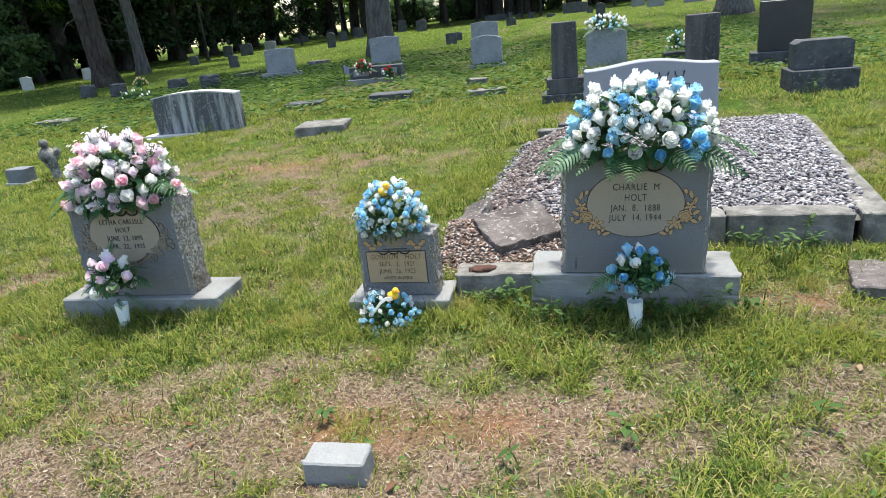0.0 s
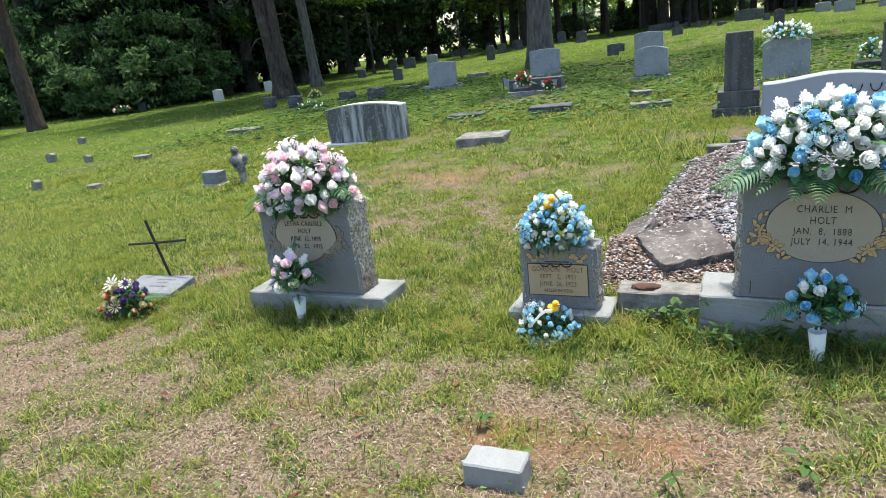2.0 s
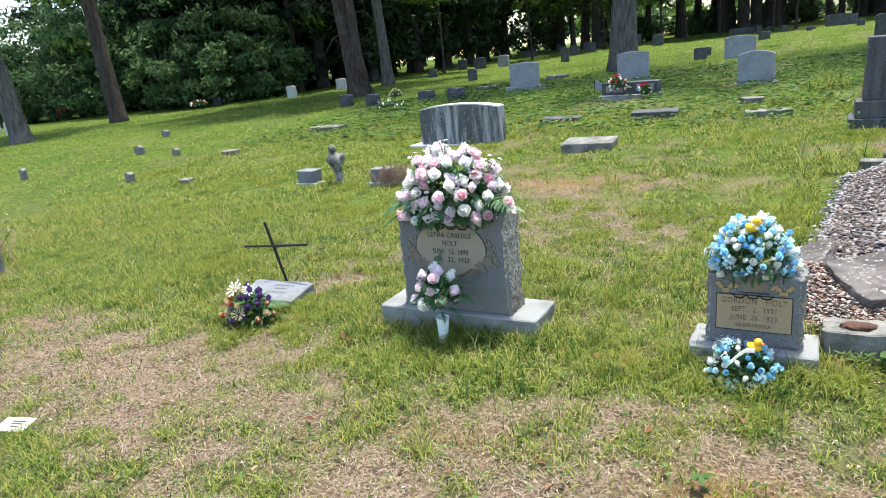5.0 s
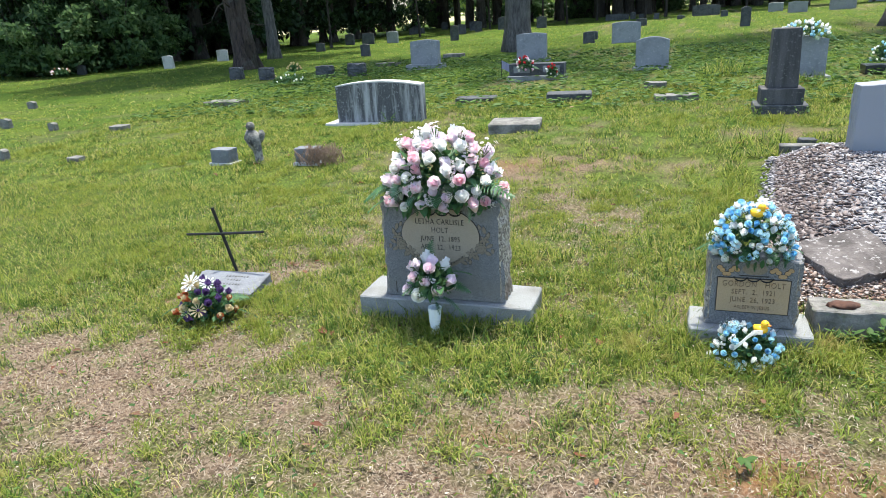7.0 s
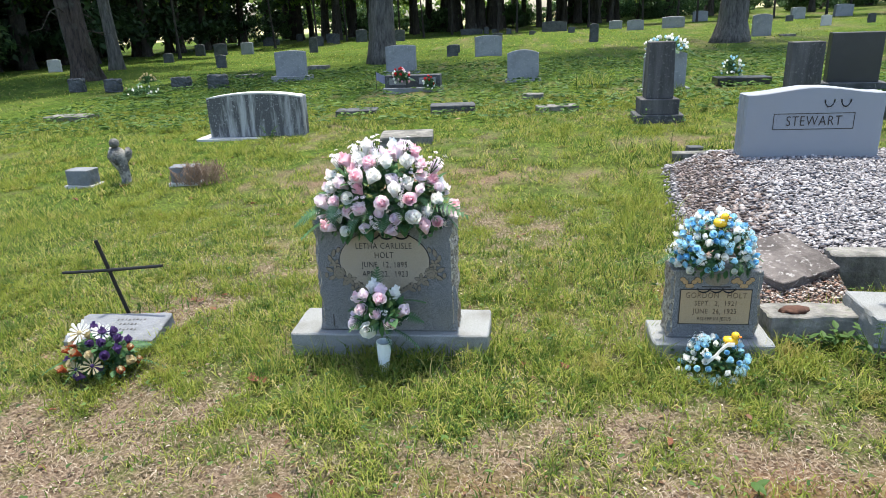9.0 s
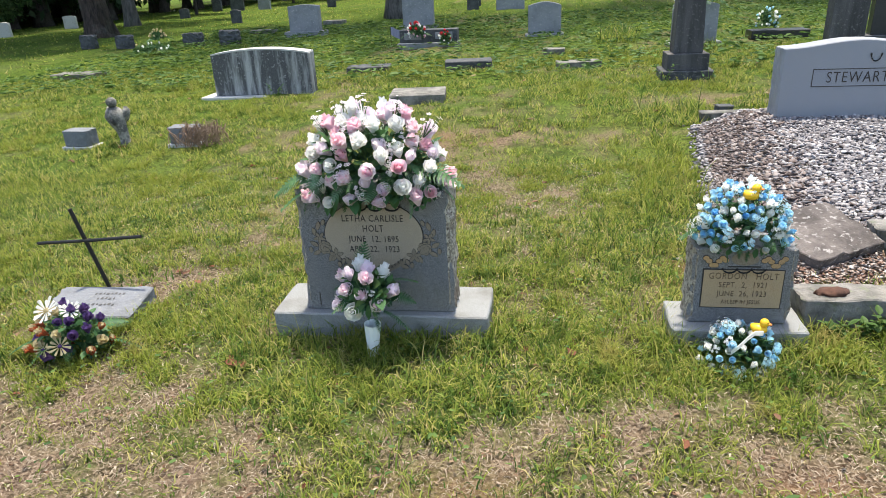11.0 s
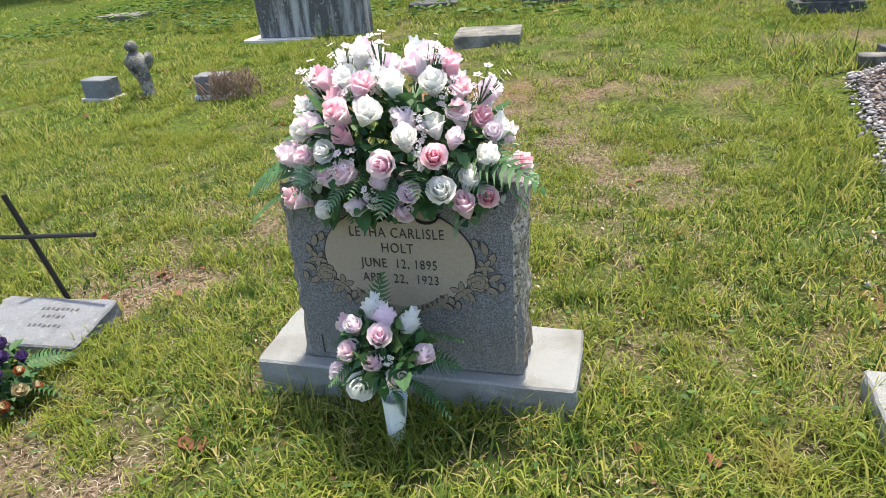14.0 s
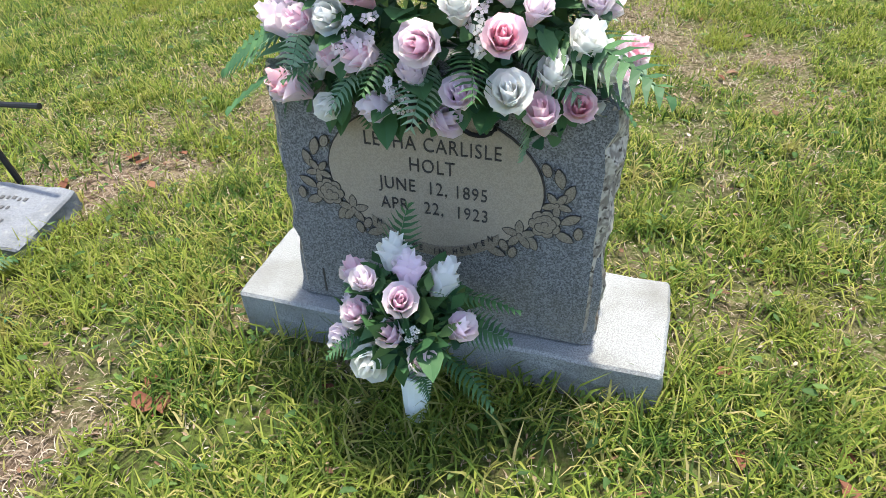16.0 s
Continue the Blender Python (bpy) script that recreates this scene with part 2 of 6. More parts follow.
M_YELLOW = plain("yellow rubber", (0.90, 0.52, 0.02), 0.4, 0, 0.05)
M_BEAK = plain("orange rubber", (0.80, 0.20, 0.02), 0.4)
M_FERN = leafy("fern leaf", ((0.035, 0.10, 0.04), (0.07, 0.17, 0.06)), 0.25)
M_FERN2 = leafy("frosted fern leaf", ((0.12, 0.24, 0.13), (0.26, 0.38, 0.24)), 0.25)
M_LEAF = leafy("rose leaf", ((0.02, 0.065, 0.03), (0.05, 0.13, 0.045), (0.11, 0.19, 0.06)), 0.2)
M_BARK = bark("grey bark", (0.050, 0.047, 0.044), (0.19, 0.178, 0.165))
M_BARK2 = bark("red brown bark", (0.022, 0.016, 0.013), (0.105, 0.076, 0.060))
M_BARK3 = bark("dark bark", (0.022, 0.019, 0.016), (0.075, 0.062, 0.052))
M_CROWN = leafy("tree leaves", ((0.060, 0.120, 0.028), (0.13, 0.22, 0.045), (0.24, 0.34, 0.075)), 0.6)
M_NEEDLE = leafy("dark tree needles", ((0.010, 0.026, 0.010), (0.022, 0.050, 0.018), (0.04, 0.075, 0.028)), 0.2)
M_SHRUB = leafy("shrub leaves", ((0.035, 0.080, 0.032), (0.080, 0.150, 0.055), (0.145, 0.235, 0.095)), 0.5)
M_TWIG = plain("dead vine", (0.27, 0.185, 0.13), 0.9, 0, 0.4)
M_FLAG = plain("faded cloth", (0.30, 0.30, 0.40), 0.9)


# ---- builders ----
def link(name, bm, material, parent=None, label="", smooth=False):
    me = bpy.data.meshes.new(name)
    bm.to_mesh(me)
    bm.free()
    mats = material if isinstance(material, (list, tuple)) else [material]
    for m in mats:
        me.materials.append(m)
    if smooth:
        me.polygons.foreach_set("use_smooth", [True] * len(me.polygons))
    return linked(name, me, parent, label)


def linked(name, me, parent=None, label="", m=None):
    ob = new(name, me)
    if parent is not None:
        ob.parent = parent
    if m is not None:
        ob.matrix_basis = m
    if label:
        ob["label"] = label
    return ob


def part(name, bm, material, parent, label="", smooth=False):
    return link(name, bm, material, parent, label, smooth)


def thing(name, m, label, category, group="", kind=""):
    ob = new(name)
    ob.empty_display_size = 0.1
    ob.matrix_basis = m
    return tagged(ob, label, category, group, kind)


def fast_mesh(name, verts, faces, material):
    """A mesh from numpy arrays; faces all have the same count of corners."""
    me = bpy.data.meshes.new(name)
    n, k = faces.shape
    me.vertices.add(len(verts))
    me.vertices.foreach_set("co", np.ascontiguousarray(verts, dtype=np.float32).ravel())
    me.loops.add(n * k)
    me.loops.foreach_set("vertex_index", np.ascontiguousarray(faces, dtype=np.int32).ravel())
    me.polygons.add(n)
    me.polygons.foreach_set("loop_start", np.arange(0, n * k, k, dtype=np.int32))
    me.polygons.foreach_set("loop_total", np.full(n, k, dtype=np.int32))
    me.update(calc_edges=True)
    for m in (material if isinstance(material, (list, tuple)) else [material]):
        me.materials.append(m)
    return me


def box(bm, sx, sy, sz, at=(0, 0, 0), bevel=0.0, m=None):
    """A box standing on z of at, centred in x and y."""
    mat = Matrix.Translation((at[0], at[1], at[2] + sz / 2)) @ Matrix.Diagonal((sx, sy, sz, 1))
    r = bmesh.ops.create_cube(bm, size=1, matrix=(m @ mat) if m else mat)
    if bevel:
        edges = {e for v in r["verts"] for e in v.link_edges}
        bmesh.ops.bevel(bm, geom=list(edges), offset=bevel, segments=2, affect="EDGES", profile=0.6)
    return r["verts"]


def under(ob, host):
    """Makes ob a part of host, at the place that it has."""
    ob.parent = host
    ob.matrix_parent_inverse = host.matrix_basis.inverted()
    return ob


def strip(name, pts, wid, thick, material, parent, label=""):
    """A band in the xz plane through the points, its face at their y."""
    bm = bmesh.new()
    rows = []
    for x, y, z in pts:
        rows.append([bm.verts.new((x, yy, zz)) for yy, zz in ((y, z - wid / 2), (y, z + wid / 2), (y + thick, z + wid / 2), (y + thick, z - wid / 2))])
    for a, b in zip(rows, rows[1:]):
        for k in range(4):
            bm.faces.new((a[k], b[k], b[(k + 1) % 4], a[(k + 1) % 4]))
    bm.faces.new(rows[0])
    bm.faces.new(rows[-1][::-1])
    return part(name, bm, material, parent, label)


def rough_block(sx, sy, sz, amp=0.012, seed=0, cuts=9, sides="xX", top=None, tilt=0.0, worn=0.0015):
    """A quarried block on z = 0: named sides are pitched rough, the others lightly worn; top(x) lifts the upper edge."""
    bm = bmesh.new()
    bmesh.ops.create_cube(bm, size=1, matrix=Matrix.Translation((0, 0, 0.5)))
    bmesh.ops.subdivide_edges(bm, edges=bm.edges[:], cuts=cuts, use_grid_fill=True)
    for v in bm.verts:
        u = v.co.copy()
        p = Vector((u.x * sx, u.y * sy, u.z * sz))
        q = noise.noise_vector(p * 22 + Vector((seed * 7.1, 0, 0))) + 0.5 * noise.noise_vector(p * 60 + Vector((seed, 3, 0)))
        rim = min(1, 8 * (0.5 - abs(u.y)) + 0.35)
        if abs(u.x + 0.5) < 1e-4 and "x" in sides:
            p.x += amp * (0.9 * rim + q.x) * -1 * rim
        if abs(u.x - 0.5) < 1e-4 and "X" in sides:
            p.x += amp * (0.9 * rim + q.x) * rim
        if abs(u.y - 0.5) < 1e-4 and "Y" in sides:
            p.y += amp * (0.6 + q.y)
        if abs(u.y + 0.5) < 1e-4 and "y" in sides:
            p.y -= amp * (0.6 + q.y) * 0.8
        if u.z > 0.999 and "Z" in sides:
            p.z += amp * q.z
        p += worn * 0.5 * noise.noise_vector(p * 9 + Vector((0, seed, 5)))
        if top and u.z > 0:
            p.z += top(u.x) * u.z
        v.co = p
    es = [e for e in bm.edges if len(e.link_faces) == 2 and e.calc_face_angle(0) > 1.0]
    bmesh.ops.bevel(bm, geom=es, offset=min(0.006, sx / 14, sz / 14), segments=1, affect="EDGES")
    return bm


def pitched(ob, index=1):
    """Gives the rough ends of a die the second of its materials."""
    for p in ob.data.polygons:
        if abs(p.center.x) > max(abs(v.co.x) for v in ob.data.vertices) - 0.035 and abs(p.normal.y) < 0.8 and p.normal.z < 0.6:
            p.material_index = index
    return ob


def lettering(name, body, size, parent, m, material, label=""):
    """Cut letters, narrow and thin, each one an object of its own on the stone's face."""
    made = []
    cu = bpy.data.curves.new(name, "FONT")
    cu.size, cu.align_x, cu.align_y, cu.extrude, cu.resolution_u, cu.offset = size, "LEFT", "CENTER", 0.0012, 3, -0.010 * size
    cu.space_character = 1.12
    tmp = new("lettering_source", cu)

    def run(words):
        cu.body = words
        bpy.context.view_layer.update()
        return bpy.data.meshes.new_from_object(tmp.evaluated_get(bpy.context.evaluated_depsgraph_get()))

    def right(me):
        return max((v.co.x for v in me.vertices), default=0.0)

    whole = right(run(body))
    for k, ch in enumerate(body):
        if ch == " ":
            continue
        me = run(ch)
        if not me.vertices:
            continue
        shift = right(run(body[:k + 1])) - right(me)
        me.transform(Matrix.Diagonal((0.86, 1.10, 1.0, 1.0)) @ Matrix.Translation((shift - whole / 2, 0, 0)))
        me.materials.clear()
        me.materials.append(material)
        made.append(linked(name, me, parent, label, m))
    bpy.data.objects.remove(tmp)
    bpy.data.curves.remove(cu)
    return made


def ellipse(bm, rx, rz, at, y, thick=0.002, n=48, squash=0.0):
    """A thin plate standing in the xz plane, its face at y, thick behind it."""
    def ring(yy):
        out = []
        for i in range(n):
            a = 2 * math.pi * i / n
            out.append(bm.verts.new((at[0] + rx * math.cos(a), yy, at[1] + rz * math.sin(a))))
        return out
    f, b = ring(y), ring(y + thick)
    bm.faces.new(f)
    for i in range(n):
        bm.faces.new((f[i], b[i], b[(i + 1) % n], f[(i + 1) % n]))


def tube(bm, pts, radii, sides=8, cap=True, lump=0.0, seed=0.0):
    """A tube through the points, with its own radius at each."""
    rings = []
    pts = [Vector(p) for p in pts]
    for i, p in enumerate(pts):
        way = (pts[min(i + 1, len(pts) - 1)] - pts[max(i - 1, 0)]).normalized()
        u = way.orthogonal().normalized() if abs(way.z) < 0.9 else Vector((1, 0, 0)).cross(way).normalized()
        v = way.cross(u)
        ring = []
        for k in range(sides):
            a = 2 * math.pi * k / sides
            r = radii[i] * (1 + lump * noise.noise(Vector((math.cos(a) * 2 + seed, math.sin(a) * 2, p.z * 0.7))))
            ring.append(bm.verts.new(p + (u * math.cos(a) + v * math.sin(a)) * r))
        rings.append(ring)
    for a, b in zip(rings, rings[1:]):
        for k in range(sides):
            bm.faces.new((a[k], a[(k + 1) % sides], b[(k + 1) % sides], b[k]))
    if cap:
        bm.faces.new(rings[0][::-1])
        bm.faces.new(rings[-1])


# ---- the ground ----
GY = (-20, 0, 2, 3, 5.5, 8, 12.6, 19, 30, 60, 120, 420)
GZ = (0, 0.04, 0.10, 0.15, 0.25, 0.38, 0.47, 0.57, 0.75, 1.1, 1.5, 2.4)
SY = (-20, 0, 3, 5.5, 8, 15, 30, 60)
SZ = (0.004, 0.004, 0.008, 0.02, 0.015, 0.015, 0.017, 0.02)


def ground_z(x, y):
    x = np.asarray(x, dtype=float)
    side = np.clip(x + 2, -45, 45)
    return np.interp(y, GY, GZ) + np.interp(y, SY, SZ) * side


def gz(x, y):
    return float(ground_z(x, y))


GRID = np.random.RandomState(5).rand(256, 256)


def cloud(x, y, scale, seed=0):
    """Smooth random field between 0 and 1."""
    x, y = np.asarray(x, dtype=float) / scale + seed * 17.3 + 500, np.asarray(y, dtype=float) / scale + seed * 31.7 + 500
    i, j = np.floor(x).astype(int), np.floor(y).astype(int)
    u, v = x - i, y - j
    u, v = u * u * (3 - 2 * u), v * v * (3 - 2 * v)
    g = lambda a, b: GRID[a % 256, b % 256]
    return (g(i, j) * (1 - u) + g(i + 1, j) * u) * (1 - v) + (g(i, j + 1) * (1 - u) + g(i + 1, j + 1) * u) * v


# worn places (x, y, half widths, strength) and lush ones
WORN = ((-3.0, 2.40, 0.35, 0.25, 0.35), (-2.78, 2.98, 0.09, 0.22, 0.6), (-3.35, 3.3, 0.25, 0.2, 0.4), (-0.5, 1.85, 0.75, 0.45, 0.40), (-1.5, 1.6, 0.8, 0.4, 0.25), (-3.7, 2.25, 0.9, 0.5, 0.35), (-3.55, 3.2, 0.35, 0.2, 0.45), (-2.6, 1.5, 1.0, 0.4, 0.2),
        (0.9, 2.3, 0.8, 0.4, 0.25), (1.0, 2.95, 0.3, 0.2, 0.6), (-0.75, 3.45, 0.3, 0.25, 0.9), (-2.9, 5.9, 1.3, 0.5, 0.6), (-4.6, 6.4, 1.0, 0.3, 0.5),
        (0.0, 7.0, 0.9, 0.4, 0.4), (-9.5, 7.5, 2.0, 0.6, 0.35), (-1.6, 4.9, 1.0, 0.5, 0.25), (-5.0, 1.9, 1.2, 0.6, 0.3), (-1.4, 3.6, 0.4, 0.3, 0.3), (-1.5, 2.4, 0.5, 0.2, 0.3), (-2.0, 4.4, 0.6, 0.2, 0.3))
LUSH = ((-2.3, 2.62, 0.95, 0.32, 0.55), (-0.85, 2.78, 0.5, 0.22, 0.45), (-1.0, 4.4, 0.7, 0.9, 0.3), (0.3, 2.7, 0.7, 0.15, 0.6), (-2.4, 0.95, 0.8, 0.4, 0.3), (-5.0, 3.6, 1.5, 1.0, 0.3))
CLAY = ((-0.75, 1.98, 0.25, 0.12, 0.9), (-0.3, 2.05, 0.3, 0.12, 0.7), (-1.2, 1.5, 0.15, 0.08, 0.7), (-2.7, 5.95, 0.6, 0.2, 0.4), (1.02, 2.95, 0.2, 0.15, 0.6), (-0.9, 3.5, 0.15, 0.2, 0.9), (-5.2, 5.7, 0.5, 0.12, 0.5), (-1.8, 2.0, 0.3, 0.1, 0.4))


def spots(rows, x, y):
    out = np.zeros_like(x, dtype=float)
    for cx, cy, rx, ry, s in rows:
        out += s * np.exp(-(((x - cx) / rx) ** 2 + ((y - cy) / ry) ** 2))
    return out


def turf_at(x, y):
    """How thick the turf is, 0 bare to 1 lush."""
    base = np.interp(y, (0, 1.2, 2.0, 2.6, 3.2, 6, 12, 40), (0.68, 0.65, 0.635, 0.67, 0.75, 0.84, 0.93, 0.95))
    v = base + 0.6 * (cloud(x, y, 0.5) - 0.5) + 0.75 * (cloud(x, y, 0.13, 2) - 0.5) + 0.25 * (cloud(x, y, 1.9, 3) - 0.5)
    v = v + 0.22 * np.interp(x, (-5.2, -4.0), (1.0, 0.0)) * np.interp(y, (2.2, 3.2), (0.0, 1.0))
    return np.clip(v - spots(WORN, x, y) + spots(LUSH, x, y), 0, 1)


def axis(near, far, step, growth):
    a = list(np.arange(near[0], near[1] + 1e-6, step))
    s, v = step, a[-1]
    while v < far[1]:
        s *= growth
        v += s
        a.append(v)
    s, v, left = step, a[0], []
    while v > far[0]:
        s *= growth
        v -= s
        left.append(v)
    return np.array(left[::-1] + a)


def bumps(x, y):
    d = np.hypot(x + 1.5, y - 2)
    return (0.03 * (cloud(x, y, 0.6, 5) - 0.5) + 0.012 * (cloud(x, y, 0.15, 6) - 0.5)) + np.clip((d - 8) / 20, 0, 1) * 0.12 * (cloud(x, y, 3.0, 7) - 0.5)


def build_ground():
    xs, ys = axis((-5.5, 2.5), (-420, 420), 0.055, 1.09), axis((0.4, 6.0), (-60, 420), 0.055, 1.09)
    X, Y = np.meshgrid(xs, ys)
    Z = ground_z(X, Y) + bumps(X, Y)
    v = np.stack([X.ravel(), Y.ravel(), Z.ravel()], 1)
    w, h = len(xs), len(ys)
    k = (np.arange(h - 1)[:, None] * w + np.arange(w - 1)[None, :]).ravel()
    me = fast_mesh("ground", v, np.stack([k, k + 1, k + 1 + w, k + w], 1), M_SOIL)
    me.polygons.foreach_set("use_smooth", [True] * len(me.polygons))
    for name, vals in (("turf", np.clip((turf_at(X, Y).ravel() - 0.15) * 1.3, 0, 1) * np.interp(Y.ravel(), (3.5, 7.5), (0.85, 1.0))), ("clay", np.clip(spots(CLAY, X, Y).ravel() * (0.4 + 1.2 * cloud(X, Y, 0.12, 9).ravel()), 0, 1)), ("hay", np.interp(Y.ravel(), (58, 64), (0.0, 1.0)))):
        at = me.attributes.new(name, "FLOAT", "POINT")
        at.data.foreach_set("value", vals.astype(np.float32))
    return tagged(linked("ground", me), "uneven lawn of thin grass, dry straw and red clay", "ground", kind="structure")


def sit(x, y):
    """Height of the ground's surface with its unevenness."""
    return float(ground_z(x, y) + bumps(np.array(x, dtype=float), np.array(y, dtype=float)))


build_ground()

# footprints kept free of grass: x0, x1, y0, y1
CLEAR = [(-2.69, -1.76, 2.86, 3.17), (-1.05, -0.53, 2.85, 3.10), (-0.15, 0.77, 2.86, 3.18), (-0.56, 1.62, 3.5, 6.1), (-3.87, -3.43, 2.91, 3.19), (-0.53, -0.14, 2.99, 3.14), (-0.83, -0.62, 1.70, 1.81), (-5.5, -4.04, 7.8, 8.2), (-0.36, 0.15, 7.85, 8.3)]


def keep_free(x, y):
    ok = np.ones(len(x), dtype=bool)
    for x0, x1, y0, y1 in CLEAR:
        ok &= ~((x > x0) & (x < x1) & (y > y0) & (y < y1))
    return ok


def blades(name, material, n, area, length, width, lean, chooser, seed, label, joints=2, tuft=0.0, clump=0.018):
    """Many curved blades in one mesh. area: x0, x1, y0, y1; chooser: chance of a blade by place; tuft: how strongly they gather."""
    rs = np.random.RandomState(seed)
    x, y = rs.uniform(area[0], area[1], n), rs.uniform(area[2], area[3], n)
    if tuft:
        cx, cy = x[::9], y[::9]
        pick = rs.randint(0, len(cx), n)
        some = rs.rand(n) < tuft
        x = np.where(some, cx[pick] + rs.normal(0, clump, n), x)
        y = np.where(some, cy[pick] + rs.normal(0, clump, n), y)
    chance, tall = chooser(x, y)
    ok = (rs.rand(n) < chance) & keep_free(x, y)
    x, y, tall = x[ok], y[ok], tall[ok]
    n = len(x)
    L = tall * rs.uniform(length[0], length[1], n)
    W = rs.uniform(width[0], width[1], n)
    a, b = rs.uniform(0, 2 * np.pi, n), rs.uniform(lean[0], lean[1], n)
    z = ground_z(x, y) + bumps(x, y) - 0.004
    root = np.stack([x, y, z], 1)
    ahead = np.stack([np.cos(a), np.sin(a), np.zeros(n)], 1)
    c = a + np.pi / 2 + rs.uniform(-0.7, 0.7, n)
    side = np.stack([np.cos(c), np.sin(c), np.zeros(n)], 1) * W[:, None] / 2
    up = np.array([0, 0, 1.0])
    mid = root + ahead * (L * 0.5 * np.sin(b * 0.6))[:, None] + up * (L * 0.5 * np.cos(b * 0.6))[:, None]
    tip = mid + ahead * (L * 0.5 * np.sin(np.minimum(b * 1.5, 1.75)))[:, None] + up * (L * 0.5 * np.cos(np.minimum(b * 1.5, 1.75)))[:, None]
    tip[:, 2] = np.maximum(tip[:, 2], z + 0.006)
    i = np.arange(n)[:, None]
    if joints == 2:
        v = np.stack([root - side, root + side, mid - side * 0.8, mid + side * 0.8, tip], 1).reshape(-1, 3)
        f = np.concatenate([i * 5 + np.array([[0, 1, 3]]), i * 5 + np.array([[0, 3, 2]]), i * 5 + np.array([[2, 3, 4]])])
    else:
        v = np.stack([root - side, root + side, tip], 1).reshape(-1, 3)
        f = i * 3 + np.array([[0, 1, 2]])
    return tagged(linked(name, fast_mesh(name, v, f, material)), label, "grass", kind="stuff")


# ---- gravestones ----
def gravestone(name, x, y, z, label, group="", turn=0.0):
    return thing(name, pose(x, y, z, 0, 0, turn), label, "gravestone", group)


def plate(bm, cx, cz, a, b, turn, y, point=0.0, n=14):
    """A thin oval or pointed leaf standing in the xz plane, its face at y."""
    ca, sa = math.cos(turn), math.sin(turn)
    front, behind = [], []
    for i in range(n):
        t = 2 * math.pi * i / n
        u, w = a * math.cos(t), b * math.sin(t) * (1 - point * abs(math.cos(t)) ** 3)
        x, z = cx + u * ca - w * sa, cz + u * sa + w * ca
        front.append(bm.verts.new((x, y, z)))
        behind.append(bm.verts.new((x, y + 0.002, z)))
    bm.faces.new(front)
    for i in range(n):
        bm.faces.new((front[i], behind[i], behind[(i + 1) % n], front[(i + 1) % n]))


def carved_flowers(parent, side, y, material, rx, rz, oz):
    """A spray of carved roses, lilies, buds and leaves along the oval's lower side; every piece a flat relief with a dark outline."""
    shapes = []
    for cx, cz, tilt in ((-0.252, -0.040, 2.6), (-0.243, -0.078, 3.6), (-0.246, 0.012, 1.9), (-0.186, -0.100, 4.2), (-0.120, -0.134, 3.5), (-0.228, 0.040, 1.3)):
        shapes.append((cx, cz, 0.019, 0.0085, tilt, 0.6))
    for cx, cz, r, first in ((-0.163, -0.088, 0.030, 0.3), (-0.226, -0.012, 0.025, 0.9)):
        for k in range(5):
            t = first + 2 * math.pi * k / 5
            shapes.append((cx + 0.55 * r * math.cos(t), cz + 0.55 * r * math.sin(t), 0.52 * r, 0.24 * r, t, 0.55))
        shapes.append((cx, cz, 0.15 * r, 0.15 * r, 0, 0))
    for r, count in ((0.021, 7), (0.012, 5)):
        for k in range(count):
            t = 2 * math.pi * k / count + r * 40
            shapes.append((-0.208 + r * math.cos(t), -0.055 + r * math.sin(t), 0.0095, 0.0075, t + 1.57, 0))
    shapes.append((-0.208, -0.055, 0.0055, 0.005, 0, 0))
    for cx, cz, tilt in ((-0.135, -0.115, 4.3), (-0.268, -0.065, 4.7), (-0.205, 0.055, 1.2), (-0.152, -0.128, 4.9)):
        shapes.append((cx, cz, 0.0125, 0.0075, tilt, 0.2))
    bl, bf = bmesh.new(), bmesh.new()
    for i, (px, pz, a, b, turn, point) in enumerate(shapes):
        d = 0.00016 * i / 2
        turn = math.pi - turn if side > 0 else turn
        plate(bl, side * -px if side > 0 else px, oz + pz, a + 0.0017, b + 0.0017, turn, y - 0.0010 - d, point)
        plate(bf, side * -px if side > 0 else px, oz + pz, a, b, turn, y - 0.0012 - d, point)
    return tagged(part("carved_outline", bl, M_INK, parent), kind="stuff"), tagged(part("carved_relief", bf, material, parent, "carved flower spray in worn relief"), kind="stuff")


def clip_wire(parent, x, y, z, s=1.0):
    """Black plastic claw of a flower saddle curling over the stone's face."""
    for dx in (-0.055, 0.0, 0.055):
        bm = bmesh.new()
        pts = [(x + dx * s + 0.028 * s * math.cos(a), y - 0.006, z + 0.022 * s * math.sin(a)) for a in np.linspace(math.pi * 1.02, math.pi * 1.98, 9)]
        tube(bm, pts, [0.0035 * s] * 9, 6)
        part("claw", bm, M_IRON, parent, "black curled wire claw")


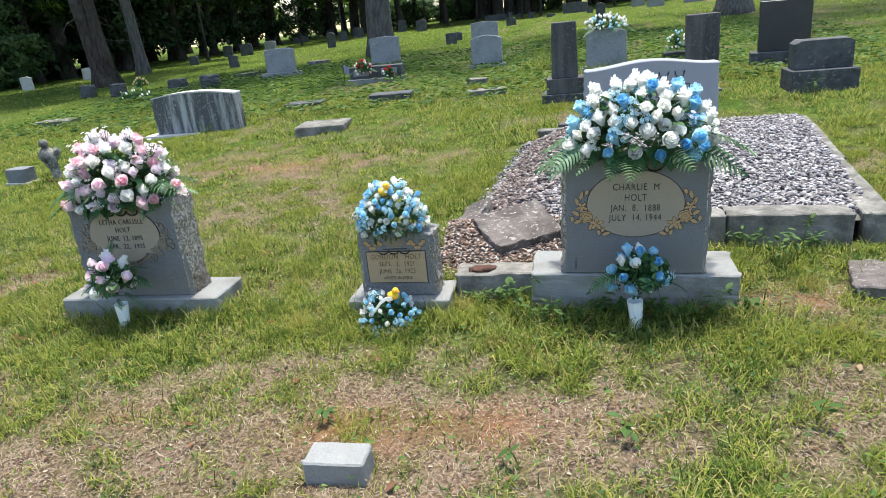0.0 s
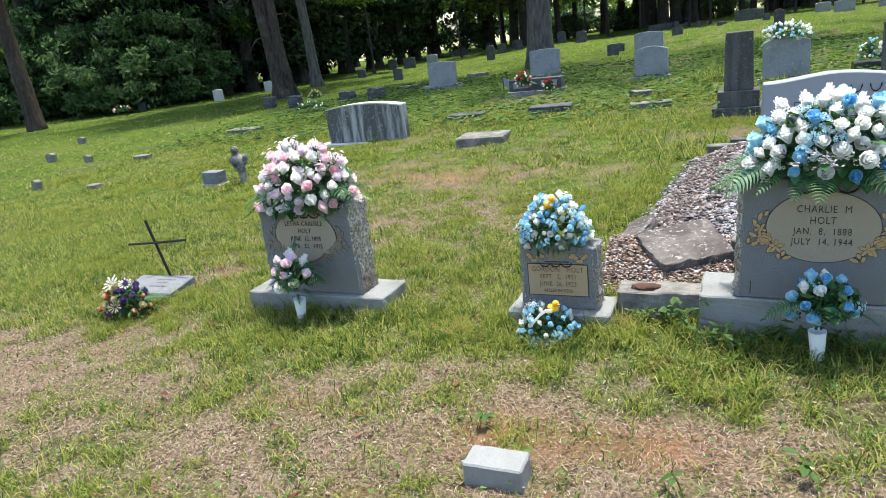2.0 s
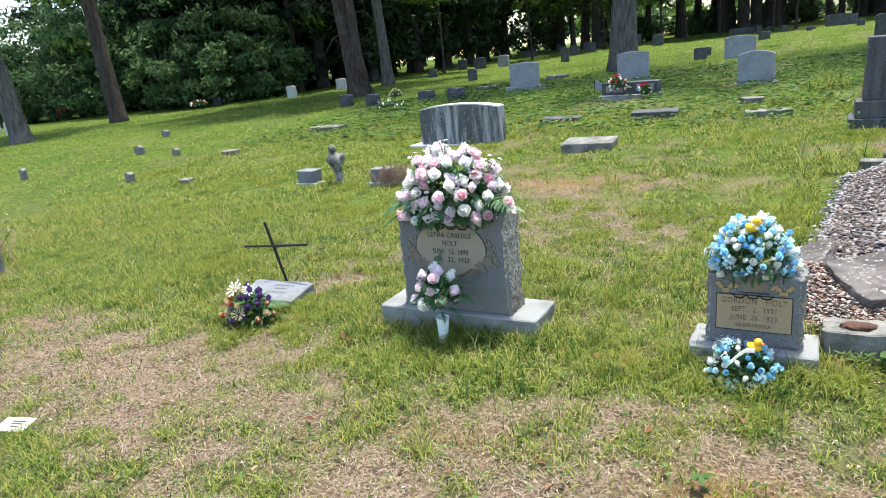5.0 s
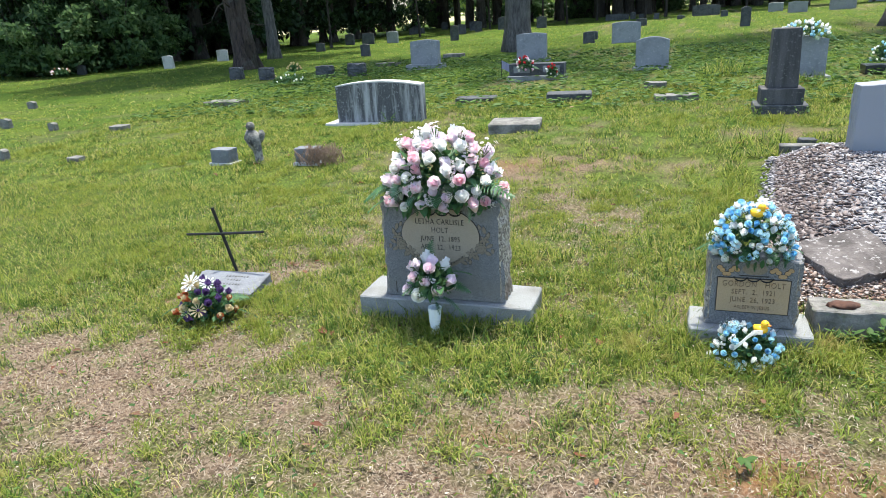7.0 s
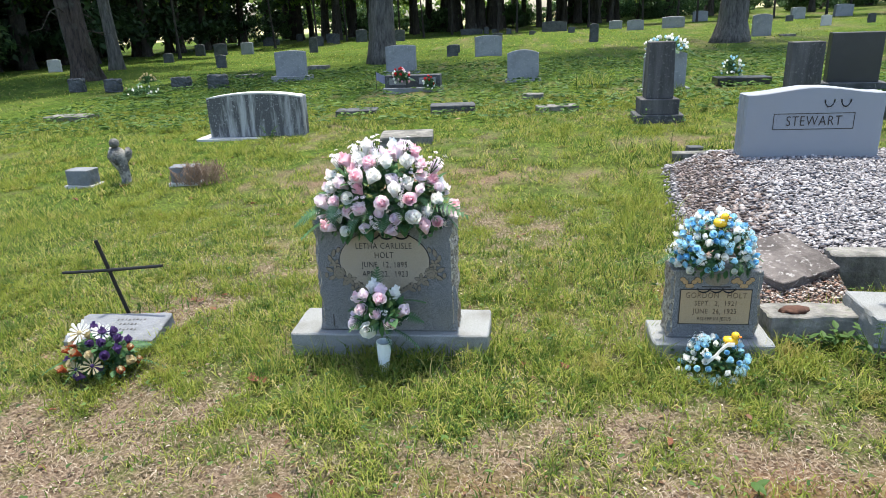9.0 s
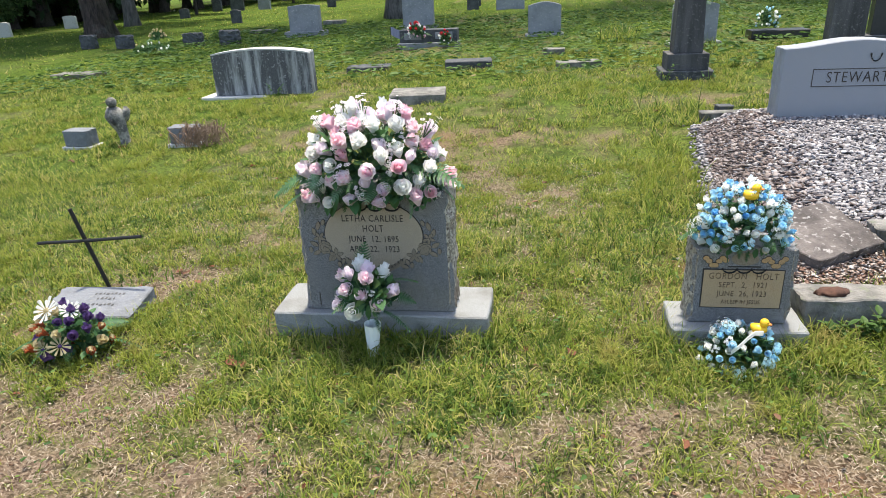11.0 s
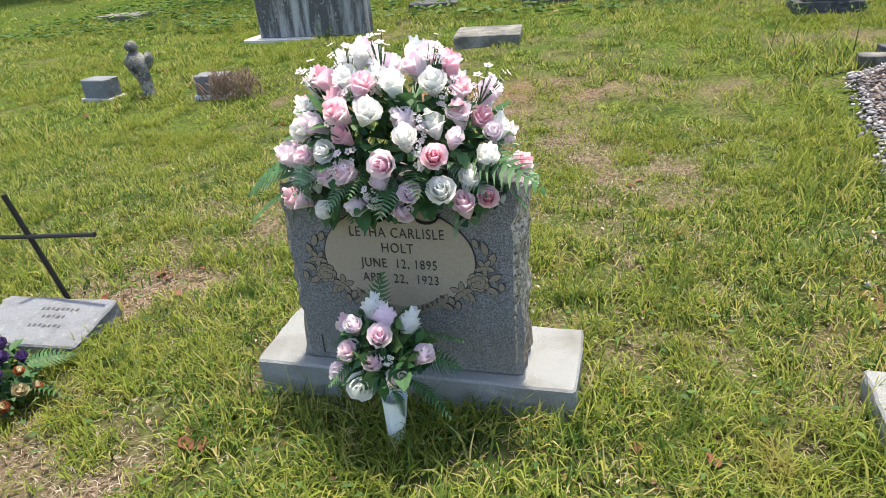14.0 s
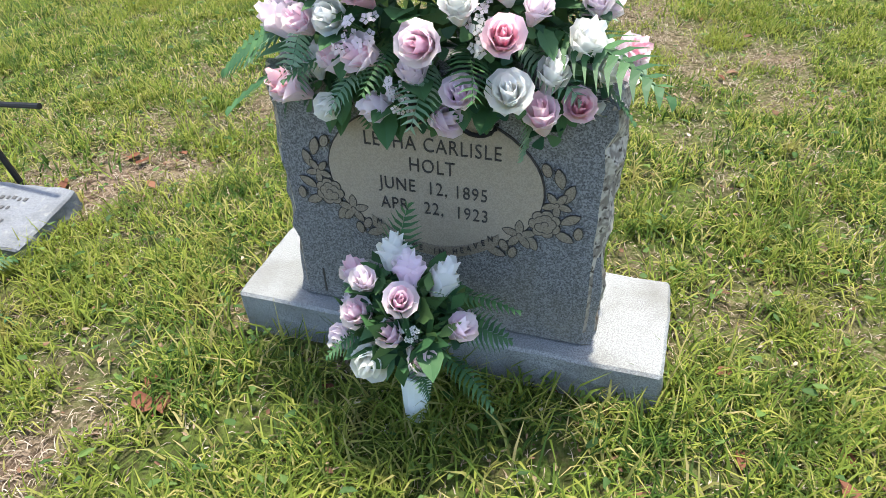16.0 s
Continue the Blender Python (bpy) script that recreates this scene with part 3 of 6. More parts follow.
def oval_stone(x, y, z, base, die, oval, rows, ribbon, relief_mat, label):
    """An upright die on a wide base, with a framed oval that carries the inscription. base: w, d, h; die: w, d, h, set back; oval: rx, rz, height of its centre."""
    st = gravestone("gravestone", x, y, z, label, "stones of the family row")
    bw, bd, bh = base
    part("base", rough_block(bw, bd, bh, 0.005, int(abs(x) * 10), 11, "xXyY"), M_BASE, st, "pale granite base").location = (0, bd / 2, -bh)
    dw, dd, dh, back = die
    body = part("die", rough_block(dw, dd, dh, 0.016, int(abs(x) * 7) + 2, 13, "xXY", lambda u: 0.03 * (1 - (2 * u) ** 2)), [M_GREY, M_ROCK], st, "grey granite die with rough pitched sides")
    pitched(body)
    body.location = (0, back + dd / 2, 0)
    rx, rz, oz = oval
    own = []
    for sx in (-1,):
        bm = bmesh.new()
        box(bm, 0.004, 0.003, dh * 0.12, (sx * (dw / 2 - 0.045), back, 0.02))
        own.append(part("edge_line", bm, M_INK, st))
    bm = bmesh.new()
    ellipse(bm, rx + 0.003, rz + 0.003, (0, oz), back - 0.0035, 0.006)
    own.append(part("oval_border", bm, M_INK, st, "dark engraved border"))
    bm = bmesh.new()
    ellipse(bm, rx, rz, (0, oz), back - 0.005, 0.006)
    own.append(part("oval_panel", bm, M_PANEL, st, "smooth tan oval panel"))
    for words, size, dz in rows:
        own += (lettering("letter", words, size, st, pose(0, back - 0.0062, oz + dz, 90, 0, 0), M_INK))
    for s in (-1, 1):
        own += carved_flowers(st, s, back - 0.004, relief_mat, rx, rz, oz)
    if ribbon:
        n = len(ribbon)
        own.append(strip("ribbon", [(u * 0.25, back - 0.0075, oz - rz - 0.010 + 0.2 * u * u) for u in np.linspace(-0.5, 0.5, 17)], 0.024, 0.004, relief_mat, st, "carved ribbon"))
        for k, ch in enumerate(ribbon):
            if ch != " ":
                u = (k / (n - 1) - 0.5)
                own += (lettering("ribbon_letter", ch, 0.017, st, pose(u * 0.22, back - 0.0092, oz - rz - 0.010 + 0.2 * u * u, 90, -u * 25, 0), M_INK))
    for o in own:
        under(o, body)
    return st


oval_stone(-2.2275, 2.868, 0.252, (0.915, 0.29, 0.20), (0.602, 0.19, 0.52, 0.038), (0.202, 0.145, 0.343),
           (("LETHA CARLISLE", 0.036, 0.072), ("HOLT", 0.036, 0.029), ("JUNE  12, 1895", 0.034, -0.016), ("APR.  22,  1923", 0.034, -0.060)), "M    ME IN HEAVEN", M_CARVE,
           "grey granite headstone with oval inscription on a pale base")
big = oval_stone(0.309, 2.868, 0.346, (0.90, 0.31, 0.17), (0.592, 0.20, 0.50, 0.012), (0.203, 0.148, 0.326),
           (("CHARLIE  M", 0.039, 0.075), ("HOLT", 0.039, 0.028), ("JAN.  8,  1888", 0.037, -0.018), ("JULY  14, 1944", 0.037, -0.062)), "", M_ORANGE,
           "large grey granite headstone with oval inscription on a broad base")
footing = rough_block(0.90, 0.28, 0.14, 0.008, 31, 7, "xXyY")
foot = tagged(link("footing", footing, M_SLAB), "dark stained footing slab under the headstone base", "footing", kind="structure")
foot.location = (0.308, 3.02, 0.04)
big.rotation_euler.y = radians(1.5)


def small_stone():
    st = gravestone("gravestone", -0.7915, 2.853, 0.236, "small grey granite headstone with framed inscription panel", "stones of the family row")
    part("base", rough_block(0.50, 0.245, 0.17, 0.005, 5, 9, "xXyY"), M_BASE, st, "pale granite base").location = (0, 0.1225, -0.17)
    body = part("die", rough_block(0.352, 0.15, 0.315, 0.014, 6, 11, "xXY", lambda u: 0.015 * (1 - (2 * u) ** 2)), [M_GREY, M_ROCK], st, "grey granite die with rough pitched sides")
    pitched(body)
    body.location = (0.0, 0.06 + 0.075, 0)
    y = 0.060
    bm = bmesh.new()
    box(bm, 0.298, 0.004, 0.165, (0.0, y - 0.0015, 0.069))
    part("panel_border", bm, M_INK, st, "dark engraved border")
    bm = bmesh.new()
    box(bm, 0.290, 0.004, 0.157, (0.0, y - 0.003, 0.073))
    part("panel", bm, M_PANEL2, st, "ochre tan inscription panel")
    for words, size, z in (("GORDON   HOLT", 0.034, 0.205), ("SEPT.  2,  1921", 0.030, 0.168), ("JUNE  26, 1923", 0.030, 0.131), ("ASLEEP IN JESUS", 0.021, 0.096)):
        lettering("letter", words, size, st, pose(0.0, y - 0.006, z, 90, 0, 0), M_INK2)
    for s in (-1, 1):
        bl, bm = bmesh.new(), bmesh.new()
        for k in range(7):
            px, pz = s * (0.07 + 0.012 * k), 0.262 + 0.016 * math.sin(k * 1.2 + 0.5)
            ellipse(bl, 0.0135, 0.0115, (px, pz), y - 0.0012 - 0.0002 * (k % 4), 0.002, 12)
            ellipse(bm, 0.0115, 0.0095, (px, pz), y - 0.0024 - 0.0002 * (k % 4), 0.002, 12)
        tagged(part("carved_outline", bl, M_INK, st), kind="stuff")
        tagged(part("carved_branch", bm, M_ORANGE, st, "rusty tan carved leaf branch"), kind="stuff")
    bm = bmesh.new()
    ellipse(bm, 0.05, 0.026, (0.0, 0.275), y - 0.0022, 0.003, 24)
    part("carved_lamb", bm, M_CARVE, st, "worn carved relief")
    bm = bmesh.new()
    box(bm, 0.12, 0.004, 0.003, (0.0, y - 0.003, 0.243))
    part("carved_line", bm, M_INK, st)
    for o in [c for c in st.children if c.name.split(".")[0] not in ("base", "die")]:
        under(o, body)
    return st


small_stone()


def panel_stone(x0, x1, y, z, h, peak, d, material, label, shoulder=True):
    """A wide die with a low curved crest."""
    st = gravestone("gravestone", (x0 + x1) / 2, y, z, label)
    w = x1 - x0
    part("die", rough_block(w, d, h, 0.010, 8, 13, "xXY", lambda u: peak * (0.5 + 0.5 * math.cos(2 * math.pi * u)) if abs(u) < 0.5 else 0), material, st).location = (0, d / 2, 0)
    return st


stew = panel_stone(0.135, 1.152, 5.70, 0.42, 0.535, 0.05, 0.20, M_BLUEG, "wide blue grey granite family stone with engraved surname")
bm = bmesh.new()
for bx, bz, w, h in ((-0.03, 0.383, 0.60, 0.005), (-0.03, 0.262, 0.60, 0.005)):
    box(bm, w, 0.004, h, (bx + 0.03, -0.001, bz))
for bx in (-0.3275, 0.2675):
    box(bm, 0.005, 0.004, 0.116, (bx + 0.03, -0.001, 0.267))
part("frame_line", bm, M_INK, stew, "dark engraved frame")
lettering("letter", "STEWART", 0.100, stew, pose(0.0, -0.003, 0.325, 90, 0, 0), M_INK)
for dx in (0.10, 0.22):
    bm = bmesh.new()
    tube(bm, [(dx + 0.035 * math.cos(a), -0.004, 0.49 + 0.055 * math.sin(a)) for a in np.linspace(math.pi, 2 * math.pi, 9)], [0.005] * 9, 6)
    part("claw", bm, M_IRON, stew, "dark wire claw on the stone's face")

# the streaked marble stone
wm = gravestone("gravestone", -4.77, 7.93, 0.30, "wide white marble headstone streaked black by weather")
part("base", rough_block(1.46, 0.42, 0.12, 0.006, 12, 9, ""), M_LIGHT, wm, "pale marble base").location = (0, 0.12, -0.08)
part("die", rough_block(1.17, 0.20, 0.46, 0.004, 13, 13, "", lambda u: 0.05 * (1 - (2 * u) ** 2)), M_MARBLE, wm).location = (0, 0.12, 0.04)
# paler strip along the die's top edge: the highlight there, put into colour
strip("crest", [(u * 1.16, 0.016, 0.500 + 0.05 * (1 - (2 * u) ** 2)) for u in np.linspace(-0.5, 0.5, 21)], 0.016, 0.208, M_LIGHT, wm, "pale strip along the crest, its sunlit highlight put into colour")

# the tall dark pillar stone
ob = gravestone("gravestone", -0.08, 8.03, 0.39, "tall dark weathered pillar stone on a stepped base")
part("plinth", rough_block(0.52, 0.42, 0.17, 0.006, 14, 7, "xXyY"), M_DARK, ob, "dark rough plinth").location = (0, 0.1, -0.06)
part("cap", rough_block(0.42, 0.34, 0.17, 0.005, 15, 7, ""), M_OBEL, ob, "brown grey upper step").location = (0, 0.1, 0.11)
bm = rough_block(0.30, 0.24, 0.61, 0.003, 16, 9, "")
for v in bm.verts:
    k = 1.0 - 0.10 * v.co.z / 0.61
    v.co.x, v.co.y = v.co.x * k, v.co.y * k
part("shaft", bm, M_OBEL, ob, "brown grey streaked shaft").location = (0, 0.1, 0.28)


def slab_on_base(x, y, w, h, d, material, base_mat_, label, base_w=1.25, base_h=0.16, crest=0.0, turn=0.0, dz=0.0, notch=0.0):
    st = gravestone("gravestone", x, y, gz(x, y) + dz, label, "", turn)
    part("base", rough_block(w * base_w, d * 1.9, base_h + 0.05, 0.006, int(x * 9) % 50, 7, "xXyY"), base_mat_, st).location = (0, 0, -0.05)
    part("die", rough_block(w, d, h, 0.005, int(y * 9) % 50, 9, "", lambda u: crest * (1 - (2 * u) ** 2) - (notch if abs(u) > 0.42 else 0)), material, st).location = (0, 0, base_h)
    return st


slab_on_base(1.385, 7.95, 0.33, 0.78, 0.16, M_OBEL, M_CONC, "narrow upright grey slab stone on a small base", 1.2, 0.03)
slab_on_base(2.66, 9.7, 0.60, 0.62, 0.20, M_BLACK, M_DARK, "tall polished black granite headstone on dark base", 1.28, 0.15, turn=-10)
slab_on_base(2.45, 7.55, 0.54, 0.28, 0.22, M_DARK, M_DARK, "low broad dark weathered headstone with notched shoulders", 1.12, 0.17, dz=0.04, notch=0.03)
slab_on_base(0.47, 10.6, 0.58, 0.48, 0.18, M_MID, M_MID, "grey headstone crowned with pale flowers", 1.2, 0.06, 0.05)
slab_on_base(-6.60, 14.9, 0.66, 0.50, 0.18, M_MID, M_MID, "pale grey granite headstone on low base", 1.3, 0.10, 0.03)
slab_on_base(-4.25, 15.4, 0.66, 0.52, 0.18, M_MID, M_MID, "pale grey granite headstone beside a large tree", 1.2, 0.06, 0.03)
slab_on_base(-1.58, 12.75, 0.56, 0.45, 0.16, M_MID, M_MID, "pale grey headstone with arched top", 1.15, 0.04, 0.06)


def slant_marker(x, y, w):
    st = gravestone("gravestone", x, y, gz(x, y), "low wide double marker of dark polished granite")
    part("base", rough_block(w * 1.05, 0.42, 0.10, 0.004, 20, 7, "xX"), M_MID, st, "grey base").location = (0, 0, -0.02)
    part("slant", rough_block(w, 0.26, 0.20, 0.003, 21, 7, ""), M_DARK, st).location = (0, 0.03, 0.08)
    for s in (-1, 1):
        bm = bmesh.new()
        box(bm, w * 0.30, 0.004, 0.11, (s * w * 0.27, -0.102, 0.13))
        part("plaque", bm, M_MID, st, "pale lettered plaque")
    return st


slant_marker(-3.45, 11.85, 0.95)
bm = rough_block(0.78, 0.34, 0.11, 0.004, 22, 7, "")
blackm = gravestone("gravestone", 1.72, 11.1, gz(1.7, 11.1), "low black polished grave marker lying in grass")
part("slab", bm, M_BLACK, blackm)

# simple upright stones far off: x, y, width, height
PALE = ((-27.07, 13.95, 0.61, 0.41), (-24.99, 13.29, 0.29, 0.43), (-17.84, 19.80, 0.40, 0.40), (-17.39, 22.27, 0.43, 0.38), (9.02, 26.34, 0.33, 0.36))
GREY = ((-12.67, 27.66, 0.51, 0.44), (-2.51, 19.62, 0.74, 0.54), (2.65, 32.90, 0.56, 0.36), (3.2, 30.83, 0.68, 0.40), (4.74, 30.77, 0.89, 0.45), (5.56, 22.28, 0.53, 0.63), (12.97, 34.40, 0.81, 0.50), (7.2, 36.5, 0.7, 0.5), (10.5, 33.0, 0.6, 0.5))
SOMBRE = ((-23.03, 10.72, 0.34, 0.38), (-21.25, 19.32, 0.39, 0.29), (-10.53, 20.19, 0.31, 0.35), (-14.48, 24.59, 0.36, 0.29), (-14.04, 28.17, 0.53, 0.42), (-3.56, 20.12, 0.31, 0.31), (0.77, 23.69, 0.28, 0.56), (-0.09, 32.8, 1.1, 0.46), (9.18, 30.25, 0.27, 0.27), (10.49, 26.31, 0.24, 0.34), (11.1, 25.57, 0.47, 0.38), (-3.34, 36.08, 0.24, 0.30), (-1.15, 30.37, 0.20, 0.20), (0.52, 30.55, 0.26, 0.26), (-3.61, 21.47, 0.29, 0.25), (-15.73, 38.81, 0.49, 0.35))
SOMBRE2 = ((-14.0, 38.82, 0.35, 0.42), (-10.86, 31.81, 0.40, 0.40), (-11.13, 34.99, 0.49, 0.43), (-8.61, 34.50, 0.42, 0.54), (-7.17, 32.37, 0.45, 0.48), (-4.12, 36.41, 1.11, 0.25), (-2.51, 27.62, 0.37, 0.28), (-2.96, 37.22, 0.31, 0.16), (-2.18, 34.17, 0.23, 0.23), (-1.10, 31.82, 0.27, 0.13), (-15.13, 28.6, 0.42, 0.42), (-14.31, 35.04, 0.81, 0.31), (-9.60, 26.69, 0.33, 0.51), (-10.25, 32.6, 0.33, 0.45), (-9.11, 32.98, 0.51, 0.57), (-7.39, 33.7, 0.40, 0.45))
BOULDER = ((-11.35, 14.40, 0.28, 0.28), (-10.29, 14.06, 0.29, 0.26), (-8.68, 13.93, 0.33, 0.25), (-7.86, 13.89, 0.34, 0.27))
STUB = ((-14.04, 6.74, 0.16, 0.26), (-12.46, 6.52, 0.10, 0.17), (-11.47, 8.12, 0.17, 0.14), (-13.36, 10.29, 0.17, 0.14), (-10.21, 7.88, 0.12, 0.11), (-9.28, 6.23, 0.12, 0.13), (-6.78, 2.95, 0.16, 0.34))
FLAT = ((-8.02, 6.16, 0.16, 0.14), (-8.87, 7.82, 0.22, 0.2), (-8.53, 9.97, 0.67, 0.4), (-8.15, 16.34, 0.56, 0.4), (-6.92, 18.07, 0.49, 0.4), (-1.44, 10.34, 0.29, 0.2), (-1.15, 9.2, 0.52, 0.28), (6.10, 21.67, 0.36, 0.3))


def upright(x, y, w, h, material, label, group, crest, seed):
    st = gravestone("gravestone", x, y, gz(x, y), label, group, (seed * 37) % 21 - 10)
    part("slab", rough_block(w, max(0.09, w * 0.25), h + 0.05, 0.006, seed, 5, "xX", lambda u: crest * h * (1 - (2 * u) ** 2)), material, st).location = (0, 0, -0.05)
    st.rotation_euler.x = radians((seed * 13) % 7 - 3)
    return st


for rows, material, label, group, crest in ((PALE, M_LIGHT, "small pale marble headstone at the wood's edge", "pale far stones", 0.08), (GREY, M_MID, "grey granite headstone far up the slope", "grey far stones", 0.08),
                                            (SOMBRE, M_DARK, "dark weathered headstone among the trees", "dark far stones", 0.1), (SOMBRE2, M_DARK, "dark weathered headstone among the trees", "dark far stones", 0.1),
                                            (STUB, M_CONC, "short leaning grey fieldstone marker in grass", "fieldstone markers", 0.2)):
    for i, (x, y, w, h) in enumerate(rows):
        upright(x, y, w, h * 0.95, material, label, group, crest, i * 3 + int(abs(x)))
for i, (x, y, w, h) in enumerate(BOULDER):
    st = gravestone("gravestone", x, y, gz(x, y), "squat rough dark fieldstone headstone", "rough stones")
    part("rock", rough_block(w, w * 0.6, h, 0.03, i + 40, 7, "xXyYZ"), M_DARK, st)
for i, (x, y, w, d) in enumerate(FLAT):
    st = gravestone("gravestone", x, y, gz(x, y) - 0.03, "flat grey marker stone set in the grass", "flat markers", (i * 31) % 17 - 8)
    part("slab", rough_block(w, d, 0.09 + 0.01 * (i % 3), 0.006, i + 60, 5, "xXyY"), M_CONC, st)
for x, y, w, d, h, mt, lab in ((-3.91, 9.55, 0.56, 0.35, 0.075, M_DARK, "low dark stone block with mossy sides"), (-2.54, 9.4, 0.59, 0.35, 0.10, M_DARK, "low dark stone block with mossy sides"), (-2.87, 7.5, 0.56, 0.50, 0.09, M_CONC, "low square grey stone slab with sloped top"),
                               (-0.05, 5.55 + 0.9, 0.12, 0.09, 0.09, M_DARK, "small dark corner stone beside the gravel")):
    st = gravestone("gravestone", x, y, sit(x, y) - 0.03, lab, "low blocks", 6)
    part("slab", rough_block(w, d, h + 0.03, 0.008, int(w * 100), 7, "xXyY"), mt, st)

# small foot marker near the path, and blocks by the statue
st = gravestone("gravestone", -0.727, 1.755, 0.062, "small grey granite foot marker with pale top", "", 1)
part("block", rough_block(0.208, 0.118, 0.115, 0.003, 71, 7, "xXyY"), M_BASE, st)
for i, (x, y, w) in enumerate(((-5.80, 6.06, 0.24), (-4.745, 6.04, 0.23))):
    st = gravestone("gravestone", x, y, sit(x, y), "small grey granite block marker on a thin plinth", "block markers", -4 + 9 * i)
    part("plinth", rough_block(w * 1.2, 0.20, 0.05, 0.004, 72 + i, 5, "xX"), M_LIGHT, st, "thin pale plinth").location = (0, 0, -0.03)
    part("block", rough_block(w, 0.16, 0.145, 0.008, 74 + i, 7, "xX"), M_SLATE, st).location = (0, 0, 0.02)

# flat marker under the iron cross
pl = gravestone("gravestone", -3.655, 3.047, 0.162, "flat blue grey granite marker with worn lettering", "", 3)
pl.rotation_euler.x = radians(8)
part("slab", rough_block(0.45, 0.25, 0.10, 0.005, 77, 9, "xXyY"), M_SLATE, pl).location = (0, 0, -0.075)
for k, (w, dy) in enumerate(((0.16, 0.06), (0.10, 0.02), (0.14, -0.03))):
    bm = bmesh.new()
    for j in range(int(w / 0.02)):
        box(bm, 0.007 + 0.004 * (j % 2), 0.013, 0.0012, (0.05 - w / 2 + j * 0.02, dy + 0.002 * (j % 3), 0.0262))
    tagged(part("worn_line", bm, M_SLATE2, pl, "worn unreadable lettering"), kind="stuff")

cross = thing("iron_cross", pose(-3.750, 3.235, -0.005), "thin black painted metal cross leaning in the ground", "cross")
foot_p, top_p, mid_p = Vector((0.045, 0.0, 0.14)), Vector((-0.045, -0.03, 0.60)), Vector((-0.005, -0.014, 0.435))
bm = bmesh.new()
tube(bm, [foot_p, (foot_p + top_p) / 2, top_p], [0.010] * 3, 8)
part("upright", bm, M_IRON, cross)
bm = bmesh.new()
tube(bm, [(-0.275, -0.02, 0.415), mid_p + Vector((0, -0.012, 0)), (0.297, -0.035, 0.464)], [0.0085] * 3, 8)
part("crossbar", bm, M_IRON, cross)
bm = bmesh.new()
tube(bm, [mid_p + Vector((0.018 * math.cos(a), -0.006 + 0.012 * math.sin(a), 0.006 * math.sin(a * 2))) for a in np.linspace(0, 2 * math.pi, 11)], [0.004] * 11, 6)
part("tie", bm, M_IRON, cross, "black wire tie")


def statue(x, y, z):
    """A small weathered winged figure as one plain shape."""
    bm = bmesh.new()
    tube(bm, [(0.055, 0, 0), (0.055, 0, 0.02), (0.055, 0, 0.021), (0.05, 0, 0.08), (0.035, 0, 0.15), (0.005, 0, 0.22), (-0.02, 0, 0.29), (-0.03, 0, 0.335), (-0.032, 0, 0.36)], [0.085, 0.08, 0.045, 0.043, 0.048, 0.066, 0.085, 0.062, 0.032], 14, True, 0.3)
    bmesh.ops.create_icosphere(bm, subdivisions=2, radius=0.048, matrix=Matrix.Translation((-0.034, -0.01, 0.40)))
    for pts, radii in (([(-0.02, 0.03, 0.17), (-0.075, 0.045, 0.235), (-0.115, 0.05, 0.30), (-0.12, 0.05, 0.345)], [0.02, 0.042, 0.05, 0.022]), ([(0.02, 0.03, 0.2), (0.05, 0.045, 0.27), (0.062, 0.05, 0.325), (0.055, 0.05, 0.36)], [0.02, 0.038, 0.04, 0.016]), ([(-0.01, -0.05, 0.31), (0.0, -0.085, 0.25), (0.02, -0.07, 0.21)], [0.022, 0.022, 0.018])):
        tube(bm, pts, radii, 10, True, 0.2)
    ob_ = tagged(link("statue", bm, M_STATUE, smooth=True), "small weathered cast stone winged garden statue", "statue")
    ob_.matrix_basis = pose(x, y, z, 0, 4, -8)
    return ob_


statue(-5.41, 6.07, sit(-5.41, 6.07) - 0.01)
card = thing("paper_card", pose(-3.82, 1.42, sit(-3.82, 1.42) + 0.03, 6, 3, 20), "small white printed card lying in the grass", "card")
bm = bmesh.new()
box(bm, 0.15, 0.10, 0.006, (0, 0, 0), 0.002)
part("sheet", bm, M_WHITE, card)
bm = bmesh.new()
for k in range(3):
    box(bm, 0.07 - 0.015 * k, 0.008, 0.001, (0.01, 0.018 - 0.018 * k, 0.0065))
part("print_bar", bm, M_INK, card)

# ---- the gravel plot with its kerbs ----

def kerb(a, b, w, h, z, label, seed, tilt=0.0, material=None):
    a, b = Vector(a), Vector(b)
    d = b - a
    k = thing("kerb", Matrix.Translation((*((a + b) / 2), z)) @ pose(0, 0, 0, 0, tilt, math.degrees(math.atan2(d.y, d.x))), label, "kerb", "plot kerbs")
    part("stone", rough_block(d.length - 0.012, w, h, 0.005, seed, 9, "xXyYZ", worn=0.009), material or M_CONC, k)
    return k


kerb((-0.03, 3.64), (0.83, 3.62), 0.14, 0.30, 0.09, "old mossy concrete kerb along the gravel plot", 81)
kerb((0.83, 3.63), (1.44, 3.61), 0.16, 0.30, 0.09, "old mossy concrete kerb along the gravel plot", 82, 0.5)
kerb((1.56, 3.57), (1.70, 4.65), 0.14, 0.28, 0.09, "stained concrete side kerb half sunk in grass", 83)
kerb((1.70, 4.68), (1.84, 5.8), 0.13, 0.26, 0.14, "stained concrete side kerb half sunk in grass", 84)
kerb((-0.58, 3.66), (-0.45, 4.9), 0.13, 0.24, -0.02, "crumbling concrete side kerb beside grass", 85, 0, M_SLAB)
kerb((-0.45, 4.92), (-0.31, 6.1), 0.12, 0.24, 0.02, "crumbling concrete side kerb beside grass", 86, 0, M_SLAB)
kerb((-0.30, 6.2), (1.80, 6.18), 0.10, 0.2, 0.22, "sunken rear kerb behind the gravel plot", 87)
